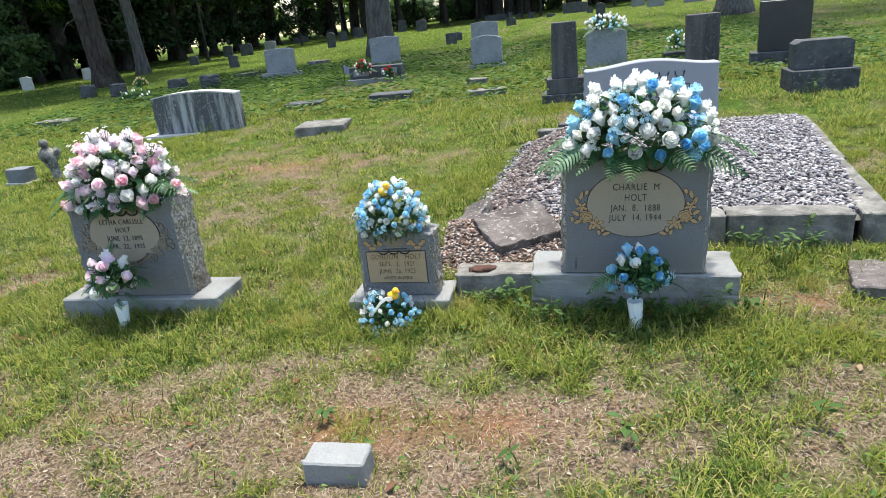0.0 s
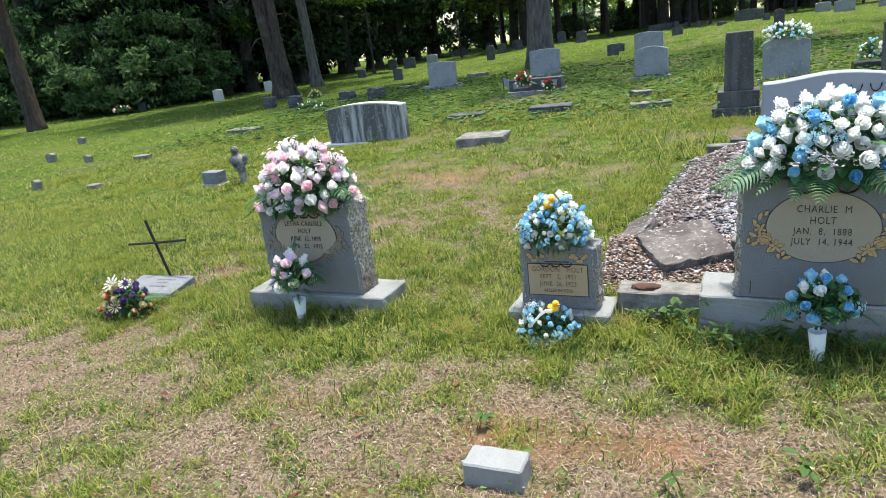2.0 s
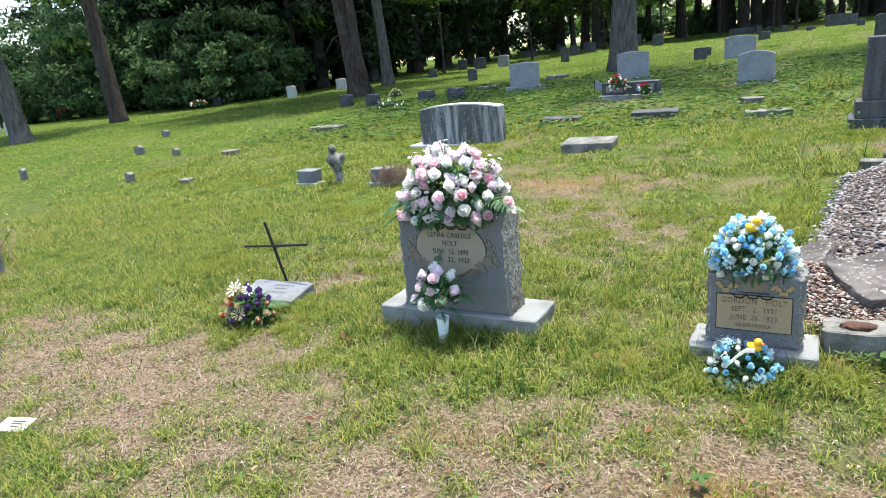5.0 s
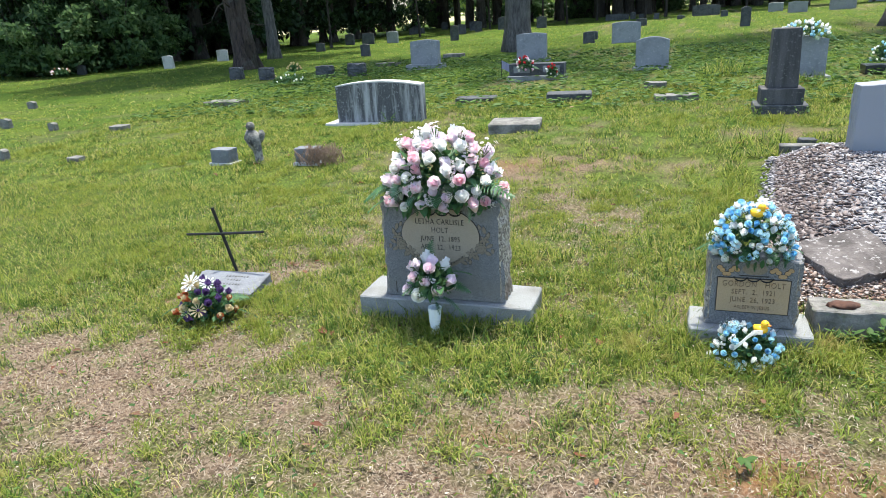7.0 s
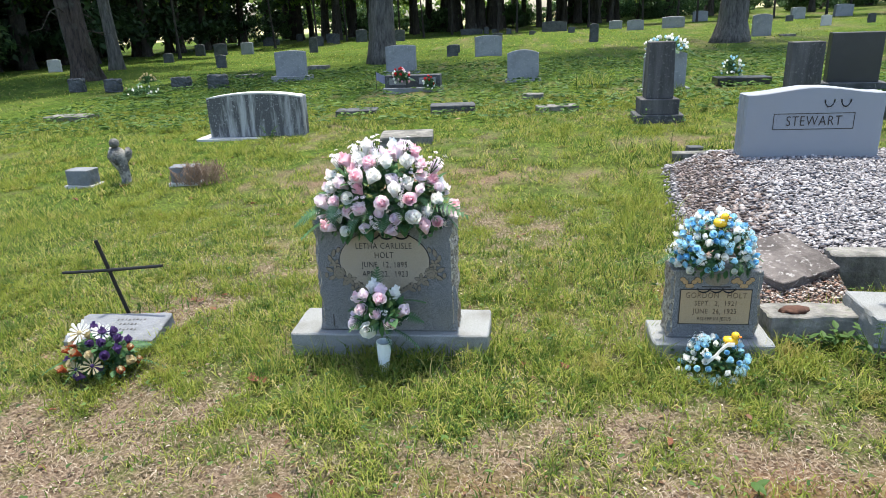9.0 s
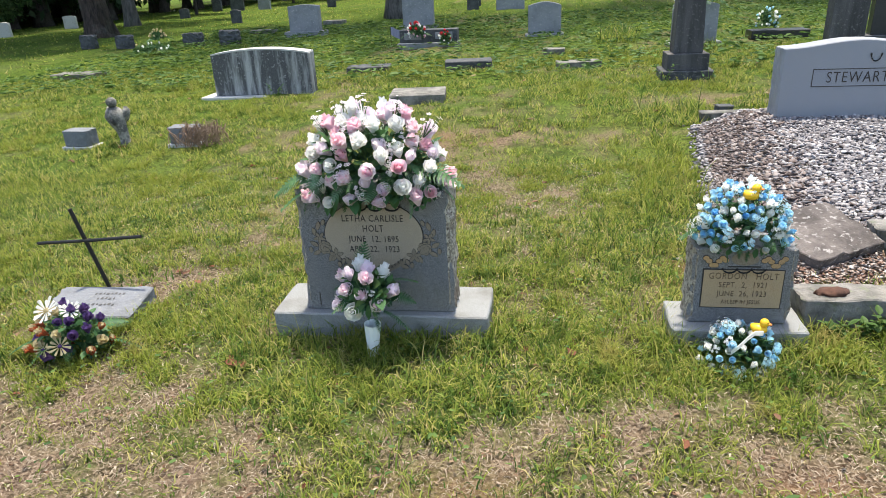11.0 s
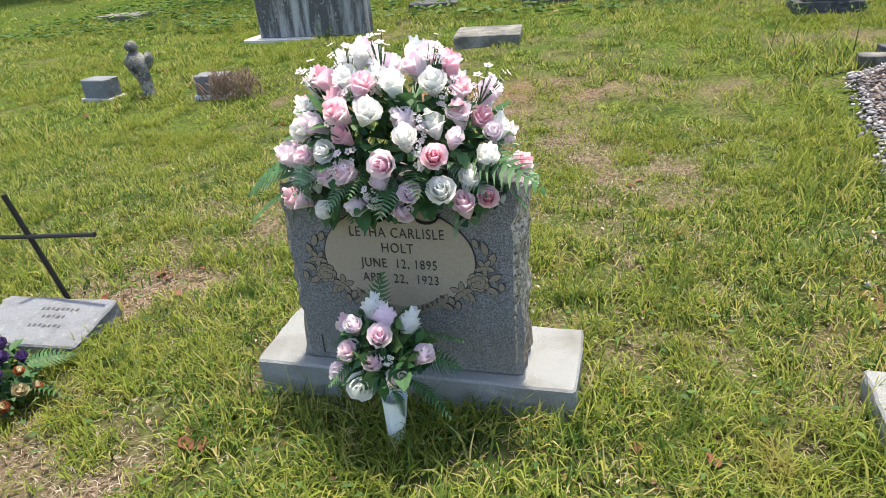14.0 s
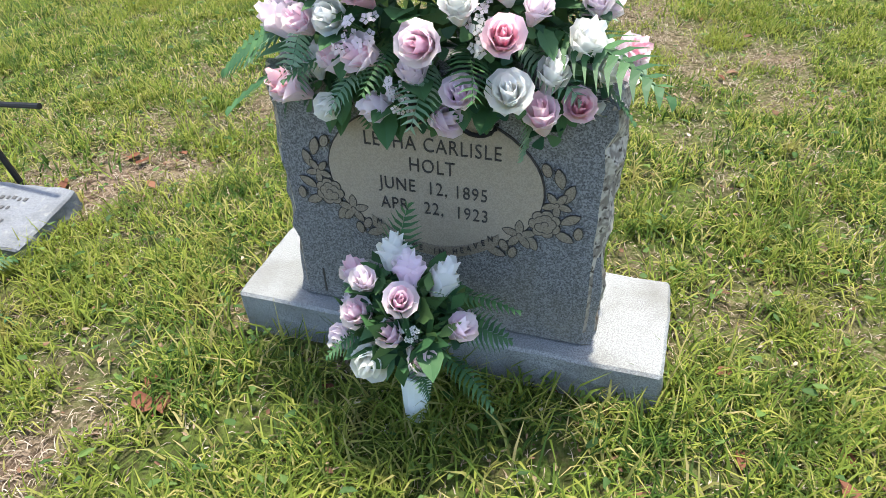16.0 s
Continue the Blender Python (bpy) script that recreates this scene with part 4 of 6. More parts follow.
kerb((-0.53, 3.07), (-0.14, 3.09), 0.15, 0.24, 0.065, "short concrete kerb piece between two headstones", 88)
kerb((1.29, 3.12), (1.74, 3.01), 0.32, 0.20, 0.045, "worn stone block lying in grass", 89, -2, M_SLAB)
slab = thing("broken_slab", Matrix.Translation((-0.27, 3.61, 0.312)) @ pose(0, 0, 0, 13, -6, 25), "broken lichened concrete slab leaning on the gravel bank", "slab")
bm = rough_block(0.39, 0.36, 0.06, 0.008, 91, 11, "xXyYZ", worn=0.007)
for v in bm.verts:
    if v.co.x < 0 and v.co.y < 0:
        v.co.x += 0.15 * -v.co.y
part("slab", bm, M_SLAB, slab)
chunk = thing("broken_slab", Matrix.Translation((-0.575, 3.93, 0.235)) @ pose(0, 0, 0, 10, -24, -14), "small broken kerb chunk tilted beside the gravel", "slab")
part("slab", rough_block(0.17, 0.44, 0.08, 0.010, 93, 9, "xXyYZ", worn=0.008), M_SLAB, chunk)
rock = thing("rusty_stone", pose(-0.40, 3.06, 0.310, 0, 0, 10), "flat rust brown stone lying on the kerb", "stone")
bm = bmesh.new()
bmesh.ops.create_icosphere(bm, subdivisions=3, radius=1)
for v in bm.verts:
    v.co = Vector((v.co.x * 0.066, v.co.y * 0.035, v.co.z * 0.018)) * (1 + 0.3 * noise.noise(v.co * 2.3))
part("stone", bm, plain("rust brown stone", (0.10, 0.045, 0.028), 0.9, 0, 0.5, 40), rock, smooth=True)


def plot_z(x, y):
    level = np.interp(y, (3.2, 3.66, 4.2, 5.65, 6.2), (0.20, 0.345, 0.38, 0.455, 0.455)) + 0.02 * (cloud(x, y, 0.4, 11) - 0.5)
    inward = np.clip((x + 0.62 - (y - 3.6) * 0.12) / 0.3, 0, 1)
    return inward * level + (1 - inward) * (ground_z(x, y) + 0.03)


def bed(name, x0, x1, y0, y1, zf, material, label, shear=0.12):
    xs, ys = np.linspace(x0, x1, 40), np.linspace(y0, y1, 44)
    X, Y = np.meshgrid(xs, ys)
    X = X + (Y - 3.6) * shear
    v = np.stack([X.ravel(), Y.ravel(), zf(X, Y).ravel()], 1)
    k = (np.arange(43)[:, None] * 40 + np.arange(39)[None, :]).ravel()
    return tagged(linked(name, fast_mesh(name, v, np.stack([k, k + 1, k + 41, k + 40], 1), material)), label, "ground", kind="structure")


bed("gravel_bed", -0.64, 1.62, 3.62, 6.05, lambda x, y: plot_z(x, y) - 0.012, M_CONC, "gritty bed under the loose gravel")
bed("mulch_bank", -0.66, 0.0, 3.10, 3.72, lambda x, y: np.interp(y, (3.08, 3.25, 3.66), (0.13, 0.215, 0.335)), M_SOIL, "earth bank spilling from the plot")


def pebbles(name, n, sampler, size, flat, material, label, seed, category):
    """Loose stones or chips: flattened, knocked octahedra in one mesh."""
    rs = np.random.RandomState(seed)
    x, y, z = sampler(rs, n)
    n = len(x)
    s = rs.uniform(size[0], size[1], n)
    unit = np.array([[1, 0, 0], [0, 1, 0], [-1, 0, 0], [0, -1, 0], [0, 0, 1], [0, 0, -1], [0.62, 0.62, 0.45], [-0.62, 0.62, 0.45], [-0.62, -0.62, 0.45], [0.62, -0.62, 0.45]])
    faces = np.array([[0, 6, 9], [6, 4, 9], [1, 6, 0], [1, 7, 6], [6, 7, 4], [2, 7, 1], [2, 8, 7], [7, 8, 4], [3, 8, 2], [3, 9, 8], [8, 9, 4], [0, 9, 3], [0, 5, 1], [1, 5, 2], [2, 5, 3], [3, 5, 0]])
    v = unit[None] * (1 + rs.uniform(-0.28, 0.28, (n, 10, 3)))
    v *= np.stack([s, s * rs.uniform(0.45, 0.85, n), s * rs.uniform(flat[0], flat[1], n)], 1)[:, None]
    a, b, c = rs.uniform(0, 6.28, n), rs.normal(0, 0.35, n), rs.normal(0, 0.35, n)
    vx, vz = v[..., 0] * np.cos(b)[:, None] + v[..., 2] * np.sin(b)[:, None], -v[..., 0] * np.sin(b)[:, None] + v[..., 2] * np.cos(b)[:, None]
    vy, vz = v[..., 1] * np.cos(c)[:, None] - vz * np.sin(c)[:, None], v[..., 1] * np.sin(c)[:, None] + vz * np.cos(c)[:, None]
    wx, wy = vx * np.cos(a)[:, None] - vy * np.sin(a)[:, None], vx * np.sin(a)[:, None] + vy * np.cos(a)[:, None]
    v = np.stack([wx + x[:, None], wy + y[:, None], vz + z[:, None]], 2).reshape(-1, 3)
    f = (np.arange(n)[:, None, None] * 10 + faces[None]).reshape(-1, 3)
    return tagged(linked(name, fast_mesh(name, v, f, material)), label, category, kind="stuff")


def on_plot(rs, n):
    y = rs.uniform(3.66, 6.02, n)
    x = np.where(rs.rand(n) < 0.08, rs.normal(-0.60, 0.05, n), rs.uniform(-0.60, 1.56, n)) + (y - 3.6) * 0.12
    return x, y, plot_z(x, y) + rs.uniform(-0.004, 0.012, n)


def on_bank(rs, n):
    y = rs.uniform(3.13, 3.75, n)
    x = rs.uniform(-0.68, -0.03, n)
    return x, y, np.interp(y, (3.08, 3.25, 3.66), (0.135, 0.22, 0.345)) + rs.uniform(-0.004, 0.012, n)


def on_left(rs, n):
    y = rs.uniform(3.7, 5.9, n)
    x = -0.62 + np.abs(rs.normal(0, 0.21, n)) + (y - 3.6) * 0.12
    return x, y, plot_z(x, y) + rs.uniform(0.004, 0.020, n)


def beside(rs, n):
    y = rs.uniform(3.15, 4.0, n)
    x = -0.70 + rs.normal(0, 0.09, n)
    return x, y, ground_z(x, y) + bumps(x, y) + 0.006


pebbles("gravel", 25000, on_plot, (0.010, 0.025), (0.30, 0.6), M_PEBBLE, "loose grey and white river gravel filling the plot", 3, "gravel")
pebbles("mulch", 7500, on_bank, (0.006, 0.017), (0.08, 0.25), M_MULCH, "brown wood chips and pale gravel spilt on the bank", 4, "mulch")
pebbles("mulch", 4800, on_left, (0.012, 0.032), (0.10, 0.3), M_CHIP, "dull brown bark chips lying over the gravel", 5, "mulch")
pebbles("mulch", 900, beside, (0.006, 0.018), (0.08, 0.25), M_MULCH, "red brown wood chips scattered beside the kerb", 6, "mulch")


# ---- flowers ----
def leaf_cloud(name, centres, per, spread, size, material, seed, hang=0.0):
    """Leaves as small folded quads scattered in clumps, in one mesh."""
    rs = np.random.RandomState(seed)
    c = np.repeat(np.array(centres, dtype=float), per, 0)
    n = len(c)
    d = rs.normal(0, 1, (n, 3))
    d /= np.linalg.norm(d, axis=1)[:, None]
    sp = np.repeat(np.array(spread, dtype=float).reshape(-1, 1) * np.ones((len(centres), 1)), per, 0)
    p = c + d * (rs.rand(n, 1) ** 0.5) * sp * np.array([1, 1, 0.62])
    s = size * rs.uniform(0.6, 1.4, n)
    u = rs.normal(0, 1, (n, 3))
    u /= np.linalg.norm(u, axis=1)[:, None]
    w = np.cross(u, rs.normal(0, 1, (n, 3)))
    w /= np.linalg.norm(w, axis=1)[:, None]
    u[:, 2] -= hang
    a, b = u * s[:, None], w * s[:, None] * 0.42
    v = np.stack([p - a, p + b, p + a, p - b], 1).reshape(-1, 3)
    return fast_mesh(name, v, np.arange(n * 4).reshape(-1, 4), material)


def petal_sheet(bm, r0, r1, h, wid, curl, ang, z0, mat_i, rng, cup=0.0):
    """One petal: a small curved sheet that rises from r0 to r1 and rolls outwards at its rim."""
    nu, nv = 3, 3
    grid = []
    for j in range(nv + 1):
        v = j / nv
        r = r0 + (r1 - r0) * math.sin(v * math.pi / 2) + curl * max(0, v - 0.6) * 2.0
        z = z0 + h * (v - 0.55 * max(0, v - 0.75) * (1 if curl > 0 else 0))
        w = wid * (0.45 + 0.9 * math.sin(math.pi * (0.15 + 0.6 * v)))
        row = []
        for i in range(nu + 1):
            u = i / nu - 0.5
            a = ang + u * w
            rr = r * (1 - cup * (2 * u) ** 2 * 0.2)
            zz = z - 0.18 * h * (2 * u) ** 2 * v + rng.uniform(-1, 1) * 0.02 * h
            row.append(bm.verts.new((rr * math.cos(a), rr * math.sin(a), zz)))
        grid.append(row)
    for j in range(nv):
        for i in range(nu):
            f = bm.faces.new((grid[j][i], grid[j][i + 1], grid[j + 1][i + 1], grid[j + 1][i]))
            f.material_index, f.smooth = mat_i, True


def rose_mesh(name, outer, inner, opened=1.0, seed=0):
    """A rose of unit radius looking up +z: rings of petals round a tight heart, with green sepals below."""
    rng = random.Random(seed)
    bm = bmesh.new()
    for count, r0, r1, h, wid, curl, z0, mi in ((2, 0.18, 0.06, 1.12, 3.2, 0.0, 0.25, 1), (3, 0.18, 0.20, 1.18, 2.4, 0.0, 0.18, 1), (3, 0.15, 0.33, 1.20, 2.2, 0.03, 0.12, 1), (4, 0.12, 0.46 * opened + 0.08, 1.22, 1.9, 0.12 * opened, 0.06, 0), (5, 0.10, 0.60 * opened + 0.10, 1.15, 1.8, 0.30 * opened, 0.0, 0)):
        off = rng.uniform(0, 6)
        for k in range(count):
            petal_sheet(bm, r0, r1 * rng.uniform(0.92, 1.08), h * rng.uniform(0.92, 1.08), wid, curl, off + 2 * math.pi * k / count + rng.uniform(-0.12, 0.12), z0, mi, rng)
    for k in range(5):
        petal_sheet(bm, 0.03, 0.42, -0.05, 0.6, 0.05, 2 * math.pi * k / 5, 0.02, 2, rng)
    me = bpy.data.meshes.new(name)
    bm.to_mesh(me)
    bm.free()
    for m in (outer, inner, M_LEAF):
        me.materials.append(m)
    return me


def daisy_mesh(name, colour, heart, count=14):
    rng = random.Random(3)
    bm = bmesh.new()
    for k in range(count):
        petal_sheet(bm, 0.12, rng.uniform(0.85, 1.1), rng.uniform(0.05, 0.40), 0.22, 0.02, 2 * math.pi * k / count + rng.uniform(-0.08, 0.08), 0.1 + 0.05 * (k % 2), 0, rng)
    bmesh.ops.create_icosphere(bm, subdivisions=2, radius=0.2, matrix=Matrix.Translation((0, 0, 0.16)))
    for f in bm.faces[-80:]:
        f.material_index = 1
    me = bpy.data.meshes.new(name)
    bm.to_mesh(me)
    bm.free()
    for m in (colour, heart):
        me.materials.append(m)
    return me


def fern_mesh(name, material, n=13, droop=0.35):
    """A frond one long along +x, leaflets in pairs on a thin stalk."""
    bm = bmesh.new()
    for i in range(n):
        t = (i + 0.6) / n
        x, z = t, -droop * t * t
        ln = 0.32 * math.sin(math.pi * (0.12 + 0.86 * t)) + 0.03
        for s in (-1, 1):
            p = [(x - 0.038, s * 0.005, z), (x + 0.04 * ln, s * ln * 0.5, z - 0.02), (x + 0.35 * ln + 0.02, s * ln, z - 0.06 - 0.1 * ln), (x + 0.058, s * ln * 0.5, z - 0.03), (x + 0.036, s * 0.005, z)]
            bm.faces.new([bm.verts.new(q) for q in p])
    tube(bm, [(0, 0, 0), (0.5, 0, -droop * 0.25), (1, 0, -droop)], [0.012, 0.009, 0.004], 4)
    me = bpy.data.meshes.new(name)
    bm.to_mesh(me)
    bm.free()
    me.materials.append(material)
    return me


def leaf_mesh(name, material):
    bm = bmesh.new()
    prof = ((0, 0), (0.25, 0.22), (0.55, 0.26), (0.8, 0.15), (1, 0))
    mid = [bm.verts.new((x, 0, -0.12 * x * x)) for x, w in prof]
    for s in (-1, 1):
        edge = [bm.verts.new((x, s * w, 0.07 - 0.16 * x * x)) for x, w in prof[1:-1]]
        chain = [mid[0], *edge, mid[-1]]
        for i in range(4):
            pts = [mid[i], mid[i + 1], chain[i + 1], chain[i]]
            uniq = []
            for p in pts:
                if p not in uniq:
                    uniq.append(p)
            bm.faces.new(uniq)
    me = bpy.data.meshes.new(name)
    bm.to_mesh(me)
    bm.free()
    me.materials.append(material)
    return me


def sprig_mesh(name, colour, n=14, seed=1):
    """A sprig of small five-petalled blossoms on thin stems, one long along +z."""
    rng = random.Random(seed)
    bm = bmesh.new()
    for k in range(n):
        c = Vector((rng.uniform(-0.28, 0.28), rng.uniform(-0.28, 0.28), rng.uniform(0.45, 1.0)))
        tube(bm, [(0, 0, 0), c * 0.6, c], [0.012] * 3, 3, False)
        for f in bm.faces[-6:]:
            f.material_index = 1
        q = Vector((c.x, c.y, 0.6)).to_track_quat("Z", "Y").to_matrix()
        for j in range(5):
            a = 2 * math.pi * j / 5
            pts = [(0.01, 0), (0.07, -0.045), (0.115, 0), (0.07, 0.045)]
            vs = [bm.verts.new(c + q @ Vector((px * math.cos(a) - py * math.sin(a), px * math.sin(a) + py * math.cos(a), 0.04 * px * 4))) for px, py in pts]
            bm.faces.new(vs).material_index = 0
    me = bpy.data.meshes.new(name)
    bm.to_mesh(me)
    bm.free()
    me.materials.append(colour)
    me.materials.append(M_LEAF)
    return me


ROSES = {
    "white": [rose_mesh("rose", M_WHITE, M_WHITE, 0.55, 1), rose_mesh("rose", M_WHITE, M_WHITE, 0.42, 2)],
    "pink": [rose_mesh("rose", M_PALE, M_DEEP, 0.54, 3), rose_mesh("rose", M_PALE, M_PINK, 0.44, 4)],
    "pale": [rose_mesh("rose", M_PALE, M_PINK, 0.52, 5), rose_mesh("rose", M_PALE, M_PALE, 0.43, 6)],
    "lilac": [rose_mesh("rose", M_LILAC, M_LILAC, 0.52, 7), rose_mesh("rose", M_LILAC, M_PALE, 0.47, 8)],
    "rosy": [rose_mesh("rose", M_PINK, M_DEEP, 0.50, 9)],
    "blue": [rose_mesh("rose", M_PBLUE, M_BLUE, 0.54, 10), rose_mesh("rose", M_BLUE, M_DBLUE, 0.44, 11)],
    "pblue": [rose_mesh("rose", M_PBLUE, M_PBLUE, 0.50, 12)],
    "purple": [rose_mesh("rose", M_PURPLE, M_PURPLE, 0.54, 13)],
    "cream": [rose_mesh("rose", M_CREAM, M_CREAM, 0.58, 14)],
    "rust": [rose_mesh("rose", M_RUST, M_CREAM, 0.44, 15)],
    "red": [rose_mesh("rose", M_RED, M_RED, 0.52, 16)],
}
FERN, FERN2, LEAF = fern_mesh("fern", M_FERN), fern_mesh("fern", M_FERN2), leaf_mesh("leaf", M_LEAF)
SPRIG = {"pink": sprig_mesh("sprig", M_PALE, 14, 1), "white": sprig_mesh("sprig", M_WHITE, 16, 2), "blue": sprig_mesh("sprig", M_PBLUE, 14, 3)}
NAMES = {"white": "white silk rose", "pink": "pale pink rose with deep heart", "pale": "pale pink silk rose", "lilac": "lilac silk rose", "rosy": "rosy pink silk rose", "blue": "sky blue silk rose", "pblue": "pale blue silk rose", "purple": "dark purple silk rose", "cream": "cream silk flower", "rust": "rust and cream silk flower", "red": "red silk flower"}


def aim(at, way, size, spin):
    q = Vector(way).normalized().to_track_quat("Z", "Y").to_matrix().to_4x4()
    return Matrix.Translation(at) @ q @ pose(0, 0, 0, 0, 0, spin) @ Matrix.Diagonal((size, size, size, 1))


def bouquet(name, x, y, z, radii, count, size, colours, label, seed, ferns=10, leaves=40, sprigs=(), low=-0.15, fern_len=0.2, pale_ferns=0.3, gap=0.50):
    """A dome of flowers round the point (x, y, z): blossoms spread evenly over the dome, looking outwards, over leaves, ferns and filler sprigs."""
    rng = random.Random(seed)
    b = thing(name, pose(x, y, z), label, "flowers")
    rx, ry, rz = radii
    spots_ = []
    tries = 0
    while len(spots_) < count and tries < 9000:
        tries += 1
        a, u = rng.uniform(0, 2 * math.pi), rng.uniform(low, 1.0)
        c = math.sqrt(max(0, 1 - u * u))
        d = Vector((c * math.cos(a), c * math.sin(a), u))
        if d.y > 0.55 and u < 0.8:
            continue
        k = rng.uniform(0.86, 1.05)
        p = Vector((d.x * rx * k, d.y * ry * k, d.z * rz * k))
        if all((p - q).length > gap * size * 2 * (1 - tries / 12000) for q, _ in spots_):
            spots_.append((p, d))
    for p, d in spots_:
        kind = rng.choices([c for c, _ in colours], [w for _, w in colours])[0]
        me = rng.choice(ROSES[kind])
        n = Vector((d.x / rx, d.y / ry, d.z / rz)).normalized()
        way = (n * 0.6 + Vector((rng.uniform(-0.5, 0.5), rng.uniform(-0.45, 0.30), rng.uniform(0.15, 1.2)))).normalized()
        s = size * rng.uniform(0.86, 1.14)
        linked("rose", me, b, NAMES[kind], aim(p - way * s * 0.55, way, s, rng.uniform(0, 360)))
    for k in range(leaves):
        a, u = rng.uniform(0, 2 * math.pi), rng.uniform(low, 0.9)
        c = math.sqrt(max(0, 1 - u * u))
        d = Vector((c * math.cos(a), c * math.sin(a), u))
        p = Vector((d.x * rx, d.y * ry, d.z * rz)) * rng.uniform(0.6, 0.9)
        q = (d + Vector((rng.uniform(-0.6, 0.6), rng.uniform(-0.6, 0.6), rng.uniform(-0.8, 0.2)))).to_track_quat("X", "Z").to_matrix().to_4x4()
        s = size * rng.uniform(0.9, 1.6)
        linked("leaf", LEAF, b, "", Matrix.Translation(p) @ q @ Matrix.Diagonal((s, s, s, 1)))
    for k in range(ferns):
        a = 2 * math.pi * (k + rng.uniform(-0.3, 0.3)) / max(1, ferns)
        d = Vector((math.cos(a), math.sin(a) * 0.9, rng.uniform(-0.28, 0.08)))
        p = Vector((math.cos(a) * rx * 0.62, math.sin(a) * ry * 0.7, rz * rng.uniform(-0.05, 0.25)))
        q = d.to_track_quat("X", "Z").to_matrix().to_4x4()
        s = fern_len * rng.uniform(0.8, 1.2) * (0.62 if math.sin(a) < -0.5 else 1.0)
        linked("fern", FERN2 if rng.random() < pale_ferns else FERN, b, "", Matrix.Translation(p) @ q @ pose(0, 0, 0, rng.uniform(-30, 30), 0, 0) @ Matrix.Diagonal((s, s, s, 1)))
    for kind, n, s in sprigs:
        for k in range(n):
            a, u = rng.uniform(0, 2 * math.pi), rng.uniform(low, 0.95)
            c = math.sqrt(max(0, 1 - u * u))
            d = Vector((c * math.cos(a), c * math.sin(a), u))
            p = Vector((d.x * rx, d.y * ry, d.z * rz)) * 0.72
            linked("sprig", SPRIG[kind], b, "", aim(p, d + Vector((0, 0, 0.2)), s * rng.uniform(0.8, 1.2), rng.uniform(0, 360)))
    cs = []
    for k in range(30):
        a, u = rng.uniform(0, 2 * math.pi), rng.uniform(low * 0.8, 0.85)
        c = math.sqrt(1 - u * u) * rng.uniform(0.3, 0.72)
        cs.append((c * math.cos(a) * rx, c * math.sin(a) * ry, u * rz * 0.72))
    tagged(linked("greenery", leaf_cloud("greenery", cs, 16, [size * 1.2] * 30, size * 0.6, M_LEAF, seed), b), kind="stuff")
    return b


saddle = bouquet("flower_saddle", -2.222, 2.985, 0.815, (0.285, 0.20, 0.275), 74, 0.057, (("white", 13), ("pink", 3), ("pale", 6), ("lilac", 3), ("rosy", 1)),
                 "dome of white, pink and lilac silk roses on the headstone", 11, 18, 150, (("pink", 20, 0.085), ("white", 6, 0.07)), -0.22, 0.19, 0.35)


def fronds(b, rows):
    """Single ferns and leaves set by hand: mesh, root, way, length."""
    for k, (me, at, way, s) in enumerate(rows):
        q = Vector(way).to_track_quat("X", "Z").to_matrix().to_4x4()
        linked("fern" if me is not LEAF else "leaf", me, b, "", Matrix.Translation(at) @ q @ pose(0, 0, 0, (k * 53) % 50 - 25, 0, 0) @ Matrix.Diagonal((s, s, s, 1)))


def skirt(b, x0, x1, y, z, n, length, seed):
    """Dark leaves and ferns that hang over the stone's face below a dome of flowers."""
    rng = random.Random(seed)
    fronds(b, [(rng.choice((FERN, FERN, LEAF, LEAF, LEAF)), (x0 + (x1 - x0) * (k + rng.uniform(-0.4, 0.4)) / (n - 1), y + rng.uniform(-0.012, 0.004), z + rng.uniform(-0.01, 0.03)),
                (rng.uniform(-0.5, 0.5), rng.uniform(-0.35, -0.1), -1), length * rng.uniform(0.55, 1.1)) for k in range(n)])


clip_wire(saddle, 0.015, -0.088, -0.085, 1.2)
saddle2 = bouquet("flower_saddle", 0.335, 2.945, 0.92, (0.30, 0.19, 0.27), 76, 0.054, (("white", 8), ("blue", 7), ("pblue", 3)),
                  "dome of sky blue and white silk roses on the headstone", 12, 16, 130, (("blue", 20, 0.085), ("white", 10, 0.08)), -0.18, 0.24, 0.45)
clip_wire(saddle2, -0.01, -0.073, -0.075, 1.3)
saddle3 = bouquet("flower_saddle", -0.805, 2.955, 0.605, (0.165, 0.125, 0.19), 92, 0.0295, (("white", 8), ("blue", 6), ("pblue", 6)),
                  "small dome of light blue and white silk flowers", 13, 10, 60, (("white", 10, 0.07), ("blue", 14, 0.065)), -0.2, 0.11, 0.4)
clip_wire(saddle3, 0.01, -0.050, -0.125, 0.95)
skirt(saddle, -0.17, 0.20, -0.10, -0.02, 22, 0.10, 5)
fronds(saddle, [(FERN2, (0.17, -0.11, 0.0), (0.3, -0.2, -1), 0.12), (FERN2, (-0.2, -0.12, 0.06), (-0.25, -0.4, -0.8), 0.12), (FERN, (0.22, -0.06, 0.02), (0.9, -0.1, -0.3), 0.13), (FERN, (-0.24, -0.05, 0.04), (-0.9, -0.2, -0.2), 0.18), (FERN, (-0.24, -0.05, 0.0), (-0.6, -0.2, -0.7), 0.15)])
for dx, dz, lean in ((-0.17, 0.20, -0.35), (-0.02, 0.26, -0.05), (0.10, 0.25, 0.25), (-0.10, 0.24, -0.2), (0.21, 0.19, 0.5)):
    linked("sprig", SPRIG["pink"], saddle, "", aim((dx, -0.02, dz - 0.03), (lean, -0.1, 1), 0.105, dx * 900))
skirt(saddle2, -0.12, 0.14, -0.085, -0.01, 14, 0.09, 6)
